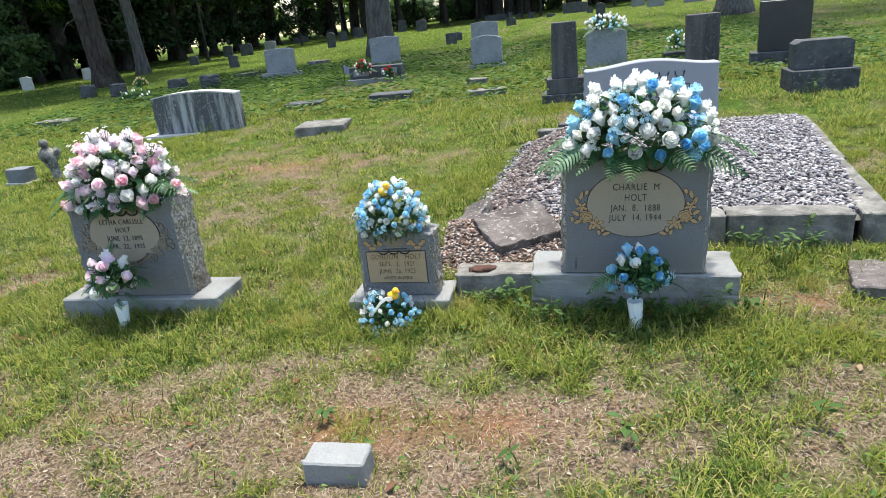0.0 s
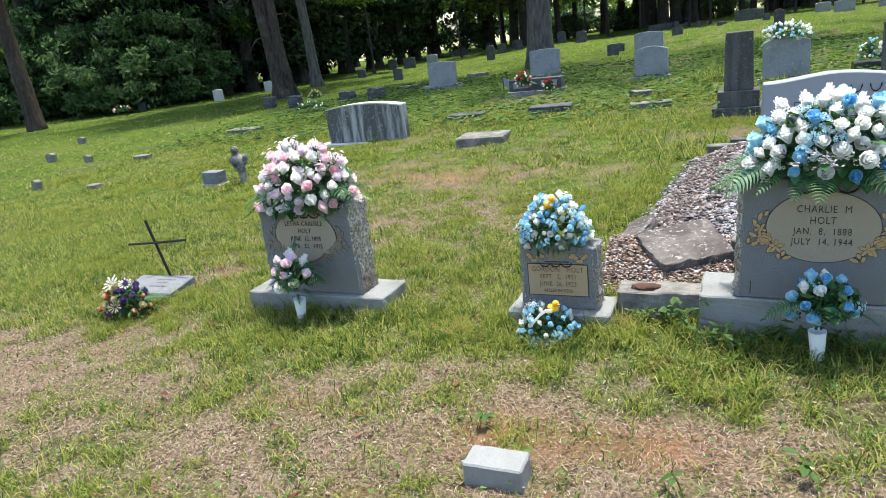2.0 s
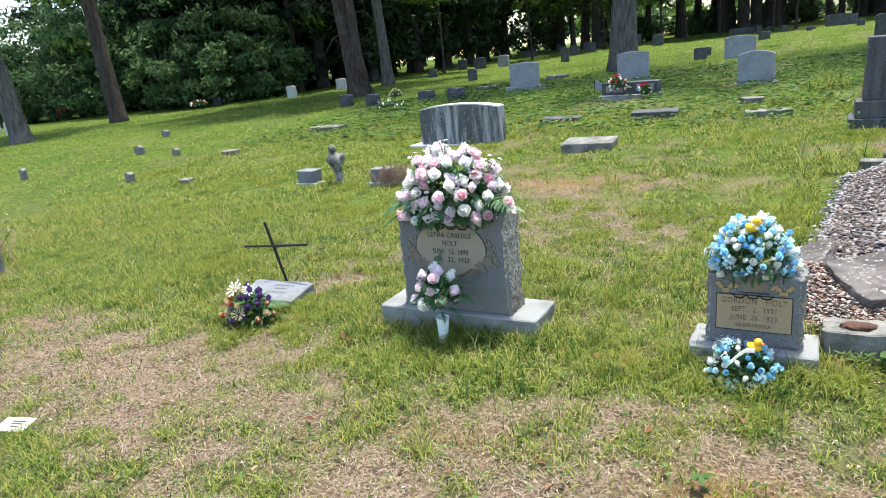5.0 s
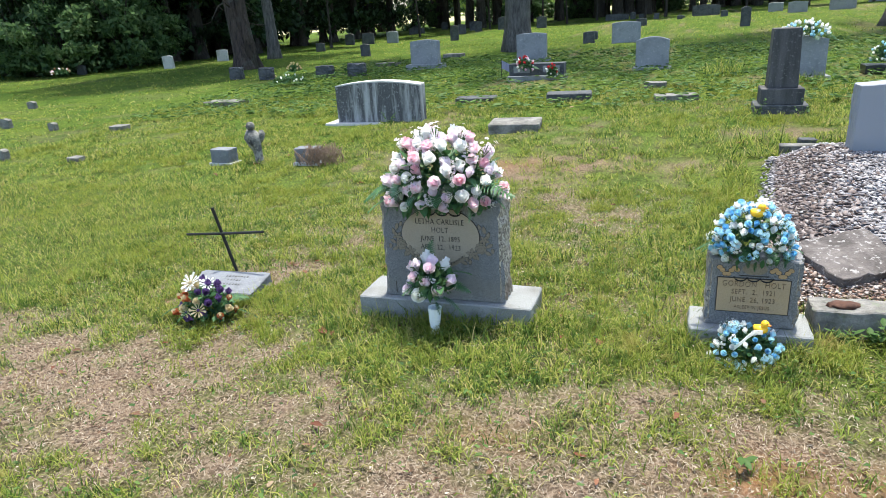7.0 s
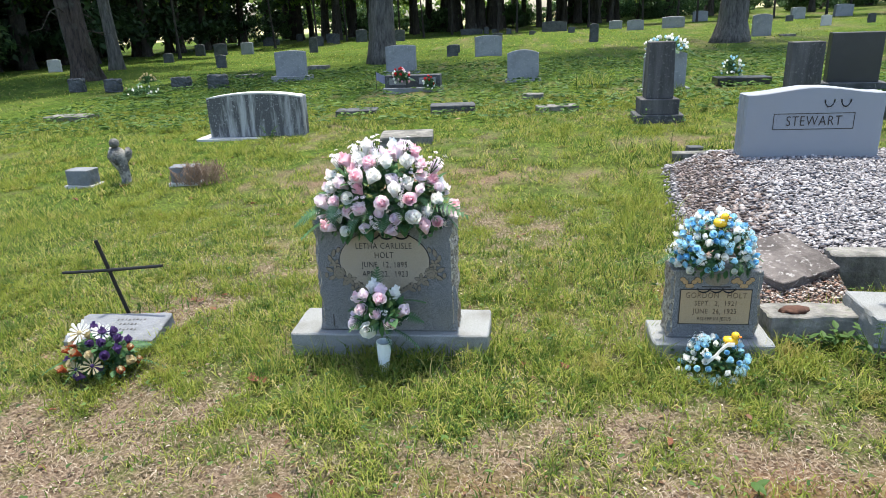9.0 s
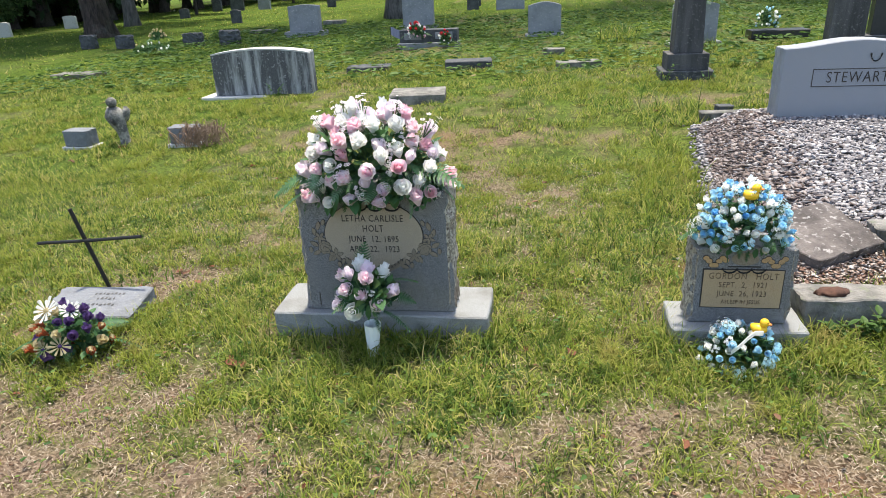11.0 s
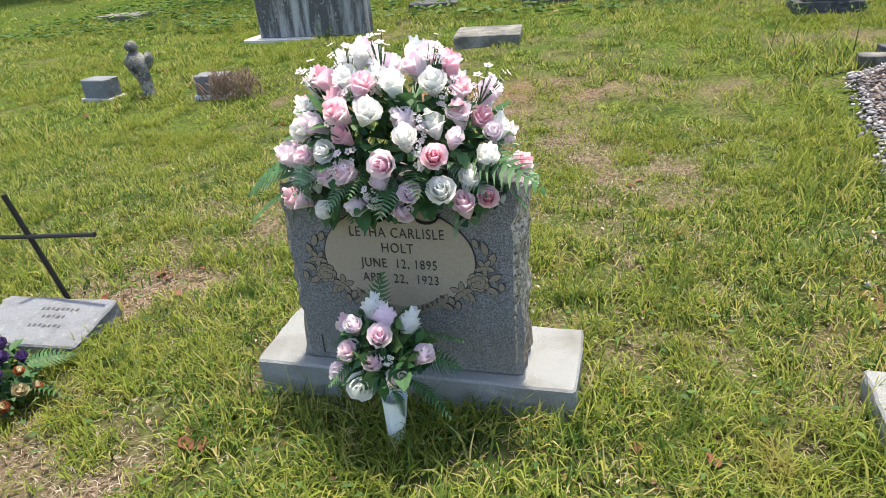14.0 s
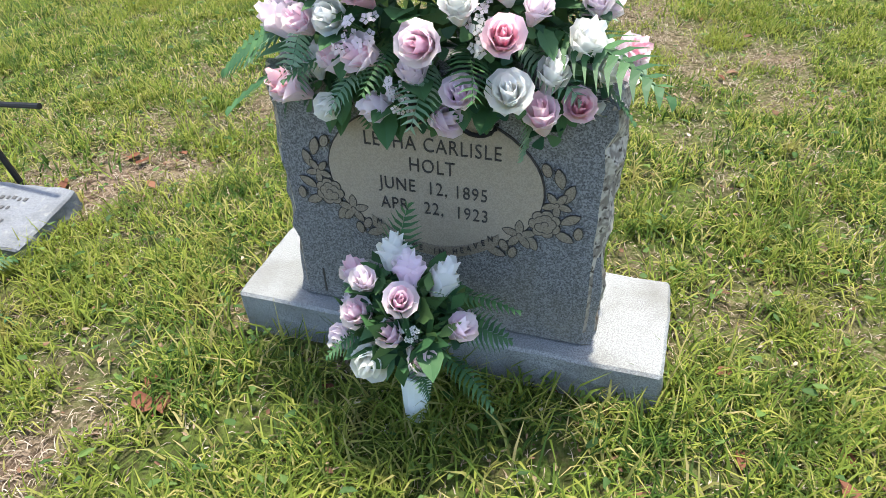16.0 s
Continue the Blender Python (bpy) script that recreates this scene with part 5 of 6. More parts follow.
fronds(saddle2, [(FERN2, (-0.22, -0.08, 0.03), (-0.9, -0.3, -0.4), 0.2), (FERN2, (0.24, -0.05, 0.05), (1, -0.2, -0.1), 0.22)])
skirt(saddle3, -0.08, 0.12, -0.07, -0.045, 9, 0.05, 7)
wreath = bouquet("flower_spray", -0.815, 2.755, 0.19, (0.132, 0.10, 0.13), 52, 0.0275, (("white", 6), ("blue", 6), ("pblue", 6)),
                 "low spray of blue and white silk flowers in grass", 14, 7, 40, (("blue", 10, 0.06), ("white", 10, 0.06)), -0.3, 0.09, 0.3)

strip("ribbon", [(-0.055, -0.085, 0.055), (-0.03, -0.09, 0.085), (-0.005, -0.085, 0.115), (0.02, -0.075, 0.132), (0.05, -0.07, 0.130)], 0.018, 0.004, M_WHITE, wreath, "white plastic ribbon strip")


def duck(x, y, z, s, turn):
    """A small rubber duck as one toy with head, beak and tail."""
    d = thing("toy_duck", pose(x, y, z, 0, 0, turn), "small yellow rubber duck among the blue flowers", "toy")
    bm = bmesh.new()
    bmesh.ops.create_uvsphere(bm, u_segments=16, v_segments=10, radius=1)
    for v in bm.verts:
        v.co = Vector((v.co.x * 0.030, v.co.y * 0.023, v.co.z * 0.019 + (0.012 * max(0, -v.co.x - 0.5)))) * s
    part("body", bm, M_YELLOW, d, smooth=True)
    bm = bmesh.new()
    bmesh.ops.create_uvsphere(bm, u_segments=14, v_segments=10, radius=0.0165 * s, matrix=Matrix.Translation((0.017 * s, 0, 0.027 * s)))
    head = part("head", bm, M_YELLOW, d, smooth=True)
    bm = bmesh.new()
    bmesh.ops.create_uvsphere(bm, u_segments=10, v_segments=6, radius=1)
    for v in bm.verts:
        v.co = Vector((v.co.x * 0.009 + 0.034, v.co.y * 0.008, v.co.z * 0.004 + 0.025)) * s
    part("beak", bm, M_BEAK, head, "orange beak", True)
    for sgn in (-1, 1):
        bm = bmesh.new()
        bmesh.ops.create_icosphere(bm, subdivisions=1, radius=0.0025 * s, matrix=Matrix.Translation((0.029 * s, sgn * 0.009 * s, 0.032 * s)))
        part("eye", bm, M_IRON, head)
    return d


duck(-0.807, 2.90, 0.770, 1.0, -20)
duck(-0.771, 2.726, 0.318, 1.0, -25)


def vase(x, y, z, h, label, lean=0.0):
    v = thing("grave_vase", pose(x, y, z, 0, lean, 0), label, "vase")
    bm = bmesh.new()
    n = 24
    prof = ((0.0, 0.020), (0.01, 0.021), (h * 0.5, 0.026), (h * 0.96, 0.032), (h, 0.034), (h, 0.029), (h * 0.5, 0.022))
    rings = []
    for zz, r in prof:
        rings.append([bm.verts.new(((r + 0.0012 * (k % 2)) * math.cos(2 * math.pi * k / n), (r + 0.0012 * (k % 2)) * math.sin(2 * math.pi * k / n), zz)) for k in range(n)])
    for a, b in zip(rings, rings[1:]):
        for k in range(n):
            bm.faces.new((a[k], a[(k + 1) % n], b[(k + 1) % n], b[k]))
    cone = part("cone", bm, M_VASE, v, "fluted white plastic cone")
    bm = bmesh.new()
    tube(bm, [(0, 0, -0.08), (0, 0, 0.03)], [0.004, 0.012], 8)
    part("spike", bm, M_VASE, cone)
    return v


vase(-2.225, 2.735, 0.13, 0.155, "fluted white plastic grave vase stuck in the grass", 3)
vase_bunch = bouquet("vase_flowers", -2.225, 2.728, 0.41, (0.11, 0.075, 0.12), 14, 0.056, (("white", 4), ("pale", 6), ("lilac", 4)), "bunch of lilac, pink and white silk roses in vase", 21, 5, 8, (("white", 3, 0.05),), -0.25, 0.13, 0.1, 0.85)
fronds(vase_bunch, [(FERN, (-0.025, 0.03, 0.07), (-0.03, 0.15, 1), 0.125), (FERN, (0.06, 0.0, -0.06), (1, -0.3, -0.15), 0.13), (FERN, (0.07, 0.02, 0.06), (1, 0.1, 0.3), 0.12), (FERN, (0.03, -0.03, -0.08), (0.6, -0.4, -0.6), 0.06)])
vase(0.314, 2.715, 0.115, 0.175, "fluted white plastic grave vase stuck in weeds", -3)
bouquet("vase_flowers", 0.322, 2.705, 0.40, (0.11, 0.07, 0.13), 18, 0.048, (("white", 5), ("blue", 8), ("pblue", 3)), "bunch of sky blue and white silk roses in vase", 22, 5, 8, (("blue", 3, 0.06),), -0.3, 0.13, 0.1, 0.85)

# faded mixed spray by the iron cross
spray = bouquet("flower_spray", -3.535, 2.70, 0.175, (0.17, 0.13, 0.16), 26, 0.038, (("purple", 7), ("cream", 3), ("rust", 4)), "faded spray of purple, cream and rust silk flowers", 23, 7, 34, (), -0.1, 0.15, 0.2, 0.9)
DAISY = daisy_mesh("daisy", M_WHITE, M_CREAM)
DAISY2 = daisy_mesh("daisy", M_CREAM, M_PURPLE, 11)
for me, at, way, s in ((DAISY, (-0.035, -0.05, 0.165), (-0.1, -0.6, 0.9), 0.055), (DAISY, (0.045, -0.02, 0.155), (0.3, -0.5, 1), 0.042), (DAISY2, (0.05, -0.13, 0.05), (0.2, -0.9, 0.6), 0.042), (DAISY2, (-0.03, -0.13, 0.03), (-0.1, -0.9, 0.5), 0.035)):
    linked("daisy", me, spray, "large daisy-like silk flower", aim(at, way, s, 20))

# flowers far off
bouquet("flower_saddle", 0.47, 10.58, gz(0.47, 10.6) + 0.60, (0.31, 0.18, 0.19), 60, 0.040, (("white", 9), ("pblue", 2)), "mound of faded white silk flowers on a headstone", 31, 6, 30, (), -0.1, 0.2, 0.6)
bouquet("flower_spray", 1.52, 10.95, gz(1.5, 11) + 0.23, (0.15, 0.11, 0.20), 28, 0.036, (("pblue", 5), ("white", 5)), "pale blue and white bunch on a black marker", 32, 4, 20, (), -0.4, 0.15, 0.3)
bouquet("flower_spray", -3.62, 11.62, gz(-3.6, 11.6) + 0.26, (0.15, 0.10, 0.16), 20, 0.042, (("red", 3), ("rosy", 5), ("white", 5)), "red, pink and white bunch on the double marker", 33, 4, 20, (), -0.5, 0.15, 0.2)
bouquet("flower_spray", -3.14, 11.55, gz(-3.1, 11.5) + 0.14, (0.09, 0.08, 0.15), 12, 0.04, (("red", 5), ("white", 4)), "small red and white bunch on the double marker", 34, 3, 12, (), -0.6, 0.12, 0.2)
bouquet("flower_spray", -8.72, 12.4, gz(-8.7, 12.4) + 0.10, (0.42, 0.2, 0.14), 10, 0.04, (("white", 5), ("cream", 2)), "dark green grave wreath with white and yellow flowers", 35, 10, 130, (), 0.0, 0.25, 0.1)
bouquet("flower_spray", -8.66, 12.6, gz(-8.7, 12.6) + 0.30, (0.15, 0.12, 0.14), 12, 0.042, (("cream", 9),), "yellow green flower bunch above the wreath", 36, 4, 26, (), -0.2, 0.2, 0.5)
bouquet("flower_spray", -20.7, 17.9, gz(-20.7, 17.9) + 0.15, (0.34, 0.26, 0.2), 16, 0.055, (("pale", 5), ("cream", 3), ("rust", 4)), "faded pink and white bunch at the wood's edge", 37, 4, 24, (), -0.2, 0.25, 0.4)
bouquet("flower_spray", -28.5, 17.7, gz(-28.5, 17.7) + 0.3, (0.3, 0.25, 0.3), 16, 0.085, (("red", 9), ("rust", 2)), "red flower bunch at the wood's edge", 38, 3, 16, (), -0.3, 0.25, 0.2)

flag = thing("grave_flag", pose(-4.15, 12.1, gz(-4.15, 12.1)), "small faded flag on a thin stick", "flag")
bm = bmesh.new()
tube(bm, [(0, 0, -0.02), (0, 0, 0.34)], [0.006, 0.005], 6)
part("stick", bm, M_IRON, flag)
strip("cloth", [(0.008 + 0.025 * k, 0.012 * math.sin(k * 1.4), 0.26 - 0.012 * k) for k in range(7)], 0.14, 0.004, M_FLAG, flag, "faded limp cloth")


def dead_vine(x, y, s, seed, label):
    vine = thing("dead_vine", pose(x, y, sit(x, y)), label, "plant")
    rng = random.Random(seed)
    bm = bmesh.new()
    for k in range(80):
        a, r = rng.uniform(0, 6.28), rng.uniform(0.04, 0.17)
        c = Vector((rng.uniform(-0.16, 0.1), rng.uniform(-0.1, 0.1), rng.uniform(0.0, 0.05)))
        tube(bm, [s * (c + Vector((r * math.cos(a + t * 2.6), r * 0.7 * math.sin(a + t * 2.6), max(0.005, (0.20 - r * 0.4) * math.sin(t * math.pi))))) for t in np.linspace(0, 1, 7)], [0.0035] * 7, 4, False)
    tagged(part("tangle", bm, M_TWIG, vine), kind="stuff")


dead_vine(-4.55, 5.97, 1.0, 8, "tangle of dead brown vine over a block marker")
dead_vine(-7.1, 2.95, 1.6, 9, "clump of dead brown stems beside a fieldstone")


# ---- trees ----
def tree_thing(name, h, r, seed, bark_mat, leaf_mat, label, lean=(0, 0), crown=(0.45, 1.0, 0.28), leaf=0.16, clumps=70, per=70, limbs=9, fork=0.0, flare=1.6, stubs=0, sides=14, lo_branch=0.4):
    """A tree: bent tapered trunk, limbs that leave it, and a crown of leaf clumps round their ends. crown: from, to (of the height) and spread."""
    rng = random.Random(seed)
    t = thing(name, Matrix.Identity(4), label, "tree")
    def axis_at(u):
        return Vector((lean[0] * u * h + 0.02 * h * math.sin(u * 5 + seed) * u, lean[1] * u * h + 0.015 * h * math.sin(u * 4 + 2 * seed) * u, u * h))
    us = [0, 0.012, 0.03, 0.06, 0.12, 0.2, 0.3, 0.42, 0.55, 0.7, 0.85, 1.0]
    bm = bmesh.new()
    top = 1.0 if not fork else fork
    pts = [axis_at(u * top) - Vector((0, 0, 0.15 if u == 0 else 0)) for u in us]
    tube(bm, pts, [r * (flare if i == 0 else 1 + (flare - 1) * (0.55, 0.25, 0.1)[i - 1] if i < 4 else (1 - 0.78 * u * top)) for i, u in enumerate(us)], sides, True, 0.28, seed)
    if fork:
        base = axis_at(fork)
        for s in (-1, 1):
            e = [base + Vector((s * 0.10 * h * k * (1 - 0.3 * k), 0.02 * h * k * s, (1 - fork) * h * k)) - Vector((0, 0, 0.7 * (1 - k))) for k in np.linspace(0, 1, 6)]
            tube(bm, e, [r * 0.70 * (1 - 0.8 * k) for k in np.linspace(0, 1, 6)], 10, True, 0.2, seed + s)
    part("trunk", bm, bark_mat, t, smooth=True)
    centres = []
    for k in range(limbs):
        u = lo_branch + (0.95 - lo_branch) * (k + rng.random() * 0.8) / limbs
        a = rng.uniform(0, 2 * math.pi)
        ln = h * crown[2] * rng.uniform(0.6, 1.1) * (1.1 - 0.6 * u)
        p0 = axis_at(u)
        p = [p0 + Vector((math.cos(a) * ln * q, math.sin(a) * ln * q, ln * 0.45 * q - ln * 0.2 * q * q + rng.uniform(-0.04, 0.04) * ln)) for q in (0, 0.25, 0.5, 0.75, 1)]
        bm = bmesh.new()
        tube(bm, p, [r * 0.28 * (1 - 0.85 * q) * (1.2 - u) + 0.012 for q in (0, 0.25, 0.5, 0.75, 1)], 6, True)
        part("limb", bm, bark_mat, t, smooth=True)
        centres += [p[2], p[3], p[4]]
    for k in range(stubs):
        u, a = rng.uniform(0.06, 0.4), rng.uniform(0, 2 * math.pi)
        ln = rng.uniform(0.6, 1.9)
        p0 = axis_at(u)
        bm = bmesh.new()
        p = [p0 + Vector((math.cos(a) * ln * q, math.sin(a) * ln * q, ln * (0.15 * q - 0.35 * q * q) + 0.1 * math.sin(7 * q + k))) for q in (0, 0.3, 0.6, 1)]
        tube(bm, p, [0.035, 0.025, 0.016, 0.006], 5)
        for j in range(3):
            e = p[1 + j % 3]
            tube(bm, [e, e + Vector((rng.uniform(-0.4, 0.4), rng.uniform(-0.4, 0.4), rng.uniform(-0.3, 0.15)))], [0.012, 0.004], 4)
        part("dead_branch", bm, bark_mat, t, "bare dead branch")
    while len(centres) < clumps:
        u = rng.uniform(crown[0], crown[1])
        a, q = rng.uniform(0, 2 * math.pi), math.sqrt(rng.random())
        c = (u - crown[0]) / (crown[1] - crown[0])
        rad = h * crown[2] * q * math.sin(math.pi * (0.12 + 0.82 * c)) * rng.uniform(0.7, 1.15)
        centres.append(axis_at(u) + Vector((math.cos(a) * rad, math.sin(a) * rad, 0)))
    linked("crown", leaf_cloud("crown", [tuple(c) for c in centres], per, [h * 0.055 * rng.uniform(0.6, 1.4) for _ in centres], leaf, leaf_mat, seed), t)
    return t


def plant(t, x, y, turn=0.0, s=1.0):
    t.matrix_basis = Matrix.Translation((x, y, gz(x, y))) @ pose(0, 0, 0, 0, 0, turn) @ Matrix.Diagonal((s, s, s, 1))
    return t


plant(tree_thing("tree", 19, 0.31, 1, M_BARK, M_CROWN, "tall hardwood tree with thick grey bark trunk", (0.005, 0.0), (0.36, 1.0, 0.40), 0.17, 105, 60, 14), -5.38, 19.1)
plant(tree_thing("tree", 18, 0.33, 2, M_BARK, M_CROWN, "tall hardwood tree with broad flared grey trunk", (0.01, 0.0), (0.36, 1.0, 0.42), 0.17, 105, 60, 14, flare=1.9), 4.2, 20.5)
ced = plant(tree_thing("tree", 15, 0.24, 3, M_BARK2, M_NEEDLE, "old cedar with fluted reddish trunk and dead branches", (-0.13, 0.0), (0.30, 1.0, 0.32), 0.12, 170, 90, 12, stubs=16, flare=2.3), -13.1, 17.5)
bm = bmesh.new()
tube(bm, [(0.25, -0.1, -0.1), (0.10, -0.05, 1.2), (0.0, 0.0, 3.0), (-0.2, 0.1, 6.0), (-0.6, 0.1, 9.0)], [0.22, 0.15, 0.12, 0.10, 0.05], 10, True, 0.3, 5)
part("stem", bm, M_BARK2, ced, "second fluted stem", True)
plant(tree_thing("tree", 16, 0.19, 4, M_BARK, M_CROWN, "slim straight grey-barked tree", (-0.03, 0.0), (0.40, 1.0, 0.34), 0.15, 140, 70, 10), -14.9, 21.9)
plant(tree_thing("tree", 15, 0.27, 5, M_BARK, M_CROWN, "leaning forked tree with grey mottled bark", (-0.125, 0.0), (0.5, 1.0, 0.3), 0.16, 70, 70, 8, fork=0.23), -20.2, 11.0)
plant(tree_thing("tree", 17, 0.24, 6, M_BARK2, M_CROWN, "slender brown-barked tree leaning slightly", (-0.075, 0.0), (0.5, 1.0, 0.22), 0.15, 60, 60, 8), -21.1, 14.8)

# the wood: a few kinds, each planted many times
KINDS = [tree_thing("tree", 17, 0.22, 11, M_BARK3, M_CROWN, "dark trunked hardwood in the wood", (0.01, 0), (0.30, 1.0, 0.22), 0.21, 40, 40, 8, lo_branch=0.2),
         tree_thing("tree", 20, 0.27, 12, M_BARK3, M_NEEDLE, "tall dark pine in the wood", (-0.01, 0), (0.42, 1.0, 0.18), 0.19, 40, 40, 8),
         tree_thing("tree", 13, 0.16, 13, M_BARK3, M_CROWN, "young slender tree in the wood", (0.03, 0), (0.16, 1.0, 0.25), 0.18, 44, 40, 9, lo_branch=0.15),
         tree_thing("tree", 11, 0.18, 14, M_BARK3, M_NEEDLE, "dense dark cedar in the wood", (0, 0), (0.04, 1.0, 0.26), 0.16, 110, 42, 6, lo_branch=0.2)]
for k in KINDS:
    tagged(k, group="trees of the wood")
SAPLINGS = [tree_thing("sapling", 7.5, 0.055, 21, M_BARK3, M_CROWN, "slender leafy sapling before the wood", (0.02, 0), (0.38, 1.0, 0.27), 0.14, 64, 44, 8, lo_branch=0.36),
            tree_thing("sapling", 6.0, 0.045, 22, M_BARK3, M_CROWN, "short leafy sapling before the wood", (-0.03, 0), (0.40, 1.0, 0.30), 0.13, 56, 44, 8, lo_branch=0.38)]
for k in SAPLINGS:
    tagged(k, group="saplings of the wood")
EDGE_X = (-60, -45, -32, -23, -20, -17, -14, 0, 15, 30, 60)
EDGE_Y = (12, 14, 18.5, 19.5, 21.5, 29, 39, 45, 43, 40, 36)
rng = random.Random(77)
spots_ = []
while len(spots_) < 120:
    x = rng.uniform(-58, 48)
    y = float(np.interp(x, EDGE_X, EDGE_Y)) + 0.5 + rng.random() ** 1.3 * (22 if x < -17 else 16)
    if all((x - a) ** 2 + (y - b) ** 2 > 2.4 ** 2 for a, b in spots_):
        spots_.append((x, y))
for i in range(34):
    x = -44 + 31 * i / 33 + rng.uniform(-0.5, 0.5)
    spots_.append((x, float(np.interp(x, EDGE_X, EDGE_Y)) + (4.0 if x > -21 else 8.0) + rng.uniform(0, 3)))
for i in range(46):
    x = rng.uniform(-27, -9.5)
    spots_.append((x, float(np.interp(x, EDGE_X, EDGE_Y)) + rng.uniform(1.5, 13)))
for i in range(26):
    x = rng.uniform(-16, 6)
    spots_.append((x, float(np.interp(x, EDGE_X, EDGE_Y)) + rng.uniform(-3, 6)))
spots_ = [(x, y) for n_, (x, y) in enumerate(spots_) if x < -16 or n_ % 2 or y < float(np.interp(x, EDGE_X, EDGE_Y)) + 3]
spots_ = [(x, y) if not 57.5 < math.degrees(math.atan2(-x, y)) < 67.0 else (x - 3, y + 60) for x, y in spots_]
first = set()
for n_, (x, y) in enumerate(spots_):
    left = x < -17
    k = rng.choices((0, 1, 2, 3), (2, 3, 2, 4) if left else (4, 3, 3, 0))[0]
    if n_ >= 154:
        k = (3, 3, 1, 2, 0)[n_ % 5] if n_ < 200 else (1, 2, 0)[n_ % 3]
    elif n_ >= 120:
        k = 3
    if x > -16:
        k = (2, 0, 2, 1, 2)[n_ % 5]
    m = Matrix.Translation((x, y, gz(x, y))) @ pose(0, 0, 0, 0, 0, rng.uniform(0, 360))
    if k not in first:
        first.add(k)
        KINDS[k].matrix_basis = m
    else:
        copy_thing(KINDS[k], m)


for i in range(20):
    x = -15 + 33 * i / 19 + rng.uniform(-0.8, 0.8)
    y = float(np.interp(x, EDGE_X, EDGE_Y)) + rng.uniform(-8.5, -4.5)
    m = Matrix.Translation((x, y, gz(x, y))) @ pose(0, 0, 0, 0, 0, rng.uniform(0, 360))
    if i < 2:
        SAPLINGS[i].matrix_basis = m
    else:
        copy_thing(SAPLINGS[i % 2], m)


def shrub(seed, h, w, material, label):
    rng = random.Random(seed)
    t = thing("shrub", Matrix.Identity(4), label, "shrub", "shrubs at the wood's edge")
    cs = []
    for k in range(5):
        bm = bmesh.new()
        a = rng.uniform(0, 6.28)
        e = Vector((math.cos(a) * w * rng.uniform(0.2, 0.9), math.sin(a) * w * rng.uniform(0.2, 0.9), h * rng.uniform(0.55, 1.0)))
        tube(bm, [(0, 0, -0.1), e * 0.5 + Vector((0, 0, 0.1 * h)), e], [0.035, 0.02, 0.008], 5)
        part("stem", bm, M_BARK3, t)
    for k in range(46):
        a, q, u = rng.uniform(0, 6.28), math.sqrt(rng.random()), rng.random()
        cs.append((math.cos(a) * q * w * math.sin(math.pi * (0.2 + 0.7 * u)), math.sin(a) * q * w * math.sin(math.pi * (0.2 + 0.7 * u)), h * (0.06 + 0.9 * u)))
    linked("foliage", leaf_cloud("foliage", cs, 52, [0.20 * w * rng.uniform(0.7, 1.4) for _ in cs], 0.105, material, seed), t)
    return t


SHRUBS = [shrub(41, 3.6, 2.0, M_SHRUB, "tall leafy green shrub at the wood's edge"), shrub(42, 2.4, 1.8, M_SHRUB, "spreading leafy green shrub at the wood's edge"), shrub(43, 4.6, 2.2, M_SHRUB, "tall leafy thicket at the wood's edge"), shrub(44, 1.3, 1.3, M_SHRUB, "low leafy bush at the wood's edge")]
first = set()
rng = random.Random(78)
for i in range(100):
    if i < 60:
        x = rng.uniform(-42, -19)
        y = float(np.interp(x, EDGE_X, EDGE_Y)) + rng.uniform(-0.5, 2.2)
        k = rng.choices((0, 1, 2, 3), (4, 3, 4, 2))[0]
        if math.degrees(math.atan2(-x, y)) < 42:
            x, y, k = x - 8, y - 0.5, rng.choice((0, 2))
    elif i >= 88:
        x = rng.uniform(-13, 12)
        y = float(np.interp(x, EDGE_X, EDGE_Y)) + rng.uniform(0, 5)
        k = rng.choice((3, 1, 3))
    else:
        x = rng.uniform(-17, 34)
        y = float(np.interp(x, EDGE_X, EDGE_Y)) + rng.uniform(3, 16)
        k = rng.choice((3, 3, 1))
    m = Matrix.Translation((x, y, gz(x, y))) @ pose(0, 0, 0, 0, 0, rng.uniform(0, 360)) @ Matrix.Diagonal((1, 1, 1, 1))
    if k not in first:
        first.add(k)
        SHRUBS[k].matrix_basis = m
    else:
        copy_thing(SHRUBS[k], m)

# the far wood beyond the field: one mass of leaf clumps
rs = np.random.RandomState(9)
far_c = []
for i in range(700):
    x = rs.uniform(-230, 230)
    y = 118 + 0.0006 * x * x + rs.uniform(0, 14)
    far_c.append((x, y, gz(x, y) + rs.uniform(0.5, 15)))
tagged(linked("far_wood", leaf_cloud("far_wood", far_c, 40, [3.2] * len(far_c), 0.9, M_CROWN, 10)), "distant line of leafy woodland beyond a field", "woodland", kind="stuff")

# ---- grass and litter ----
def lawn(x, y):
    t = turf_at(x, y)
    edge = np.zeros_like(x)
    for x0, x1, y0, y1 in CLEAR[:3]:
        dx = np.maximum(np.maximum(x0 - x, x - x1), 0)
        dy = np.maximum(np.maximum(y0 - y, y - y1), 0)
        edge = np.maximum(edge, np.exp(-((dx ** 2 + dy ** 2) / 0.16 ** 2)))
    return np.clip(1.6 * (t - 0.24), 0.10, 1) * np.clip(2.3 * cloud(x, y, 0.09, 15) - 0.42, 0.06, 1), np.interp(y, (3.6, 5.2), (1.0, 0.62)) * (0.5 + 0.5 * t) + 0.55 * edge * (0.4 + cloud(x, y, 0.2, 12))


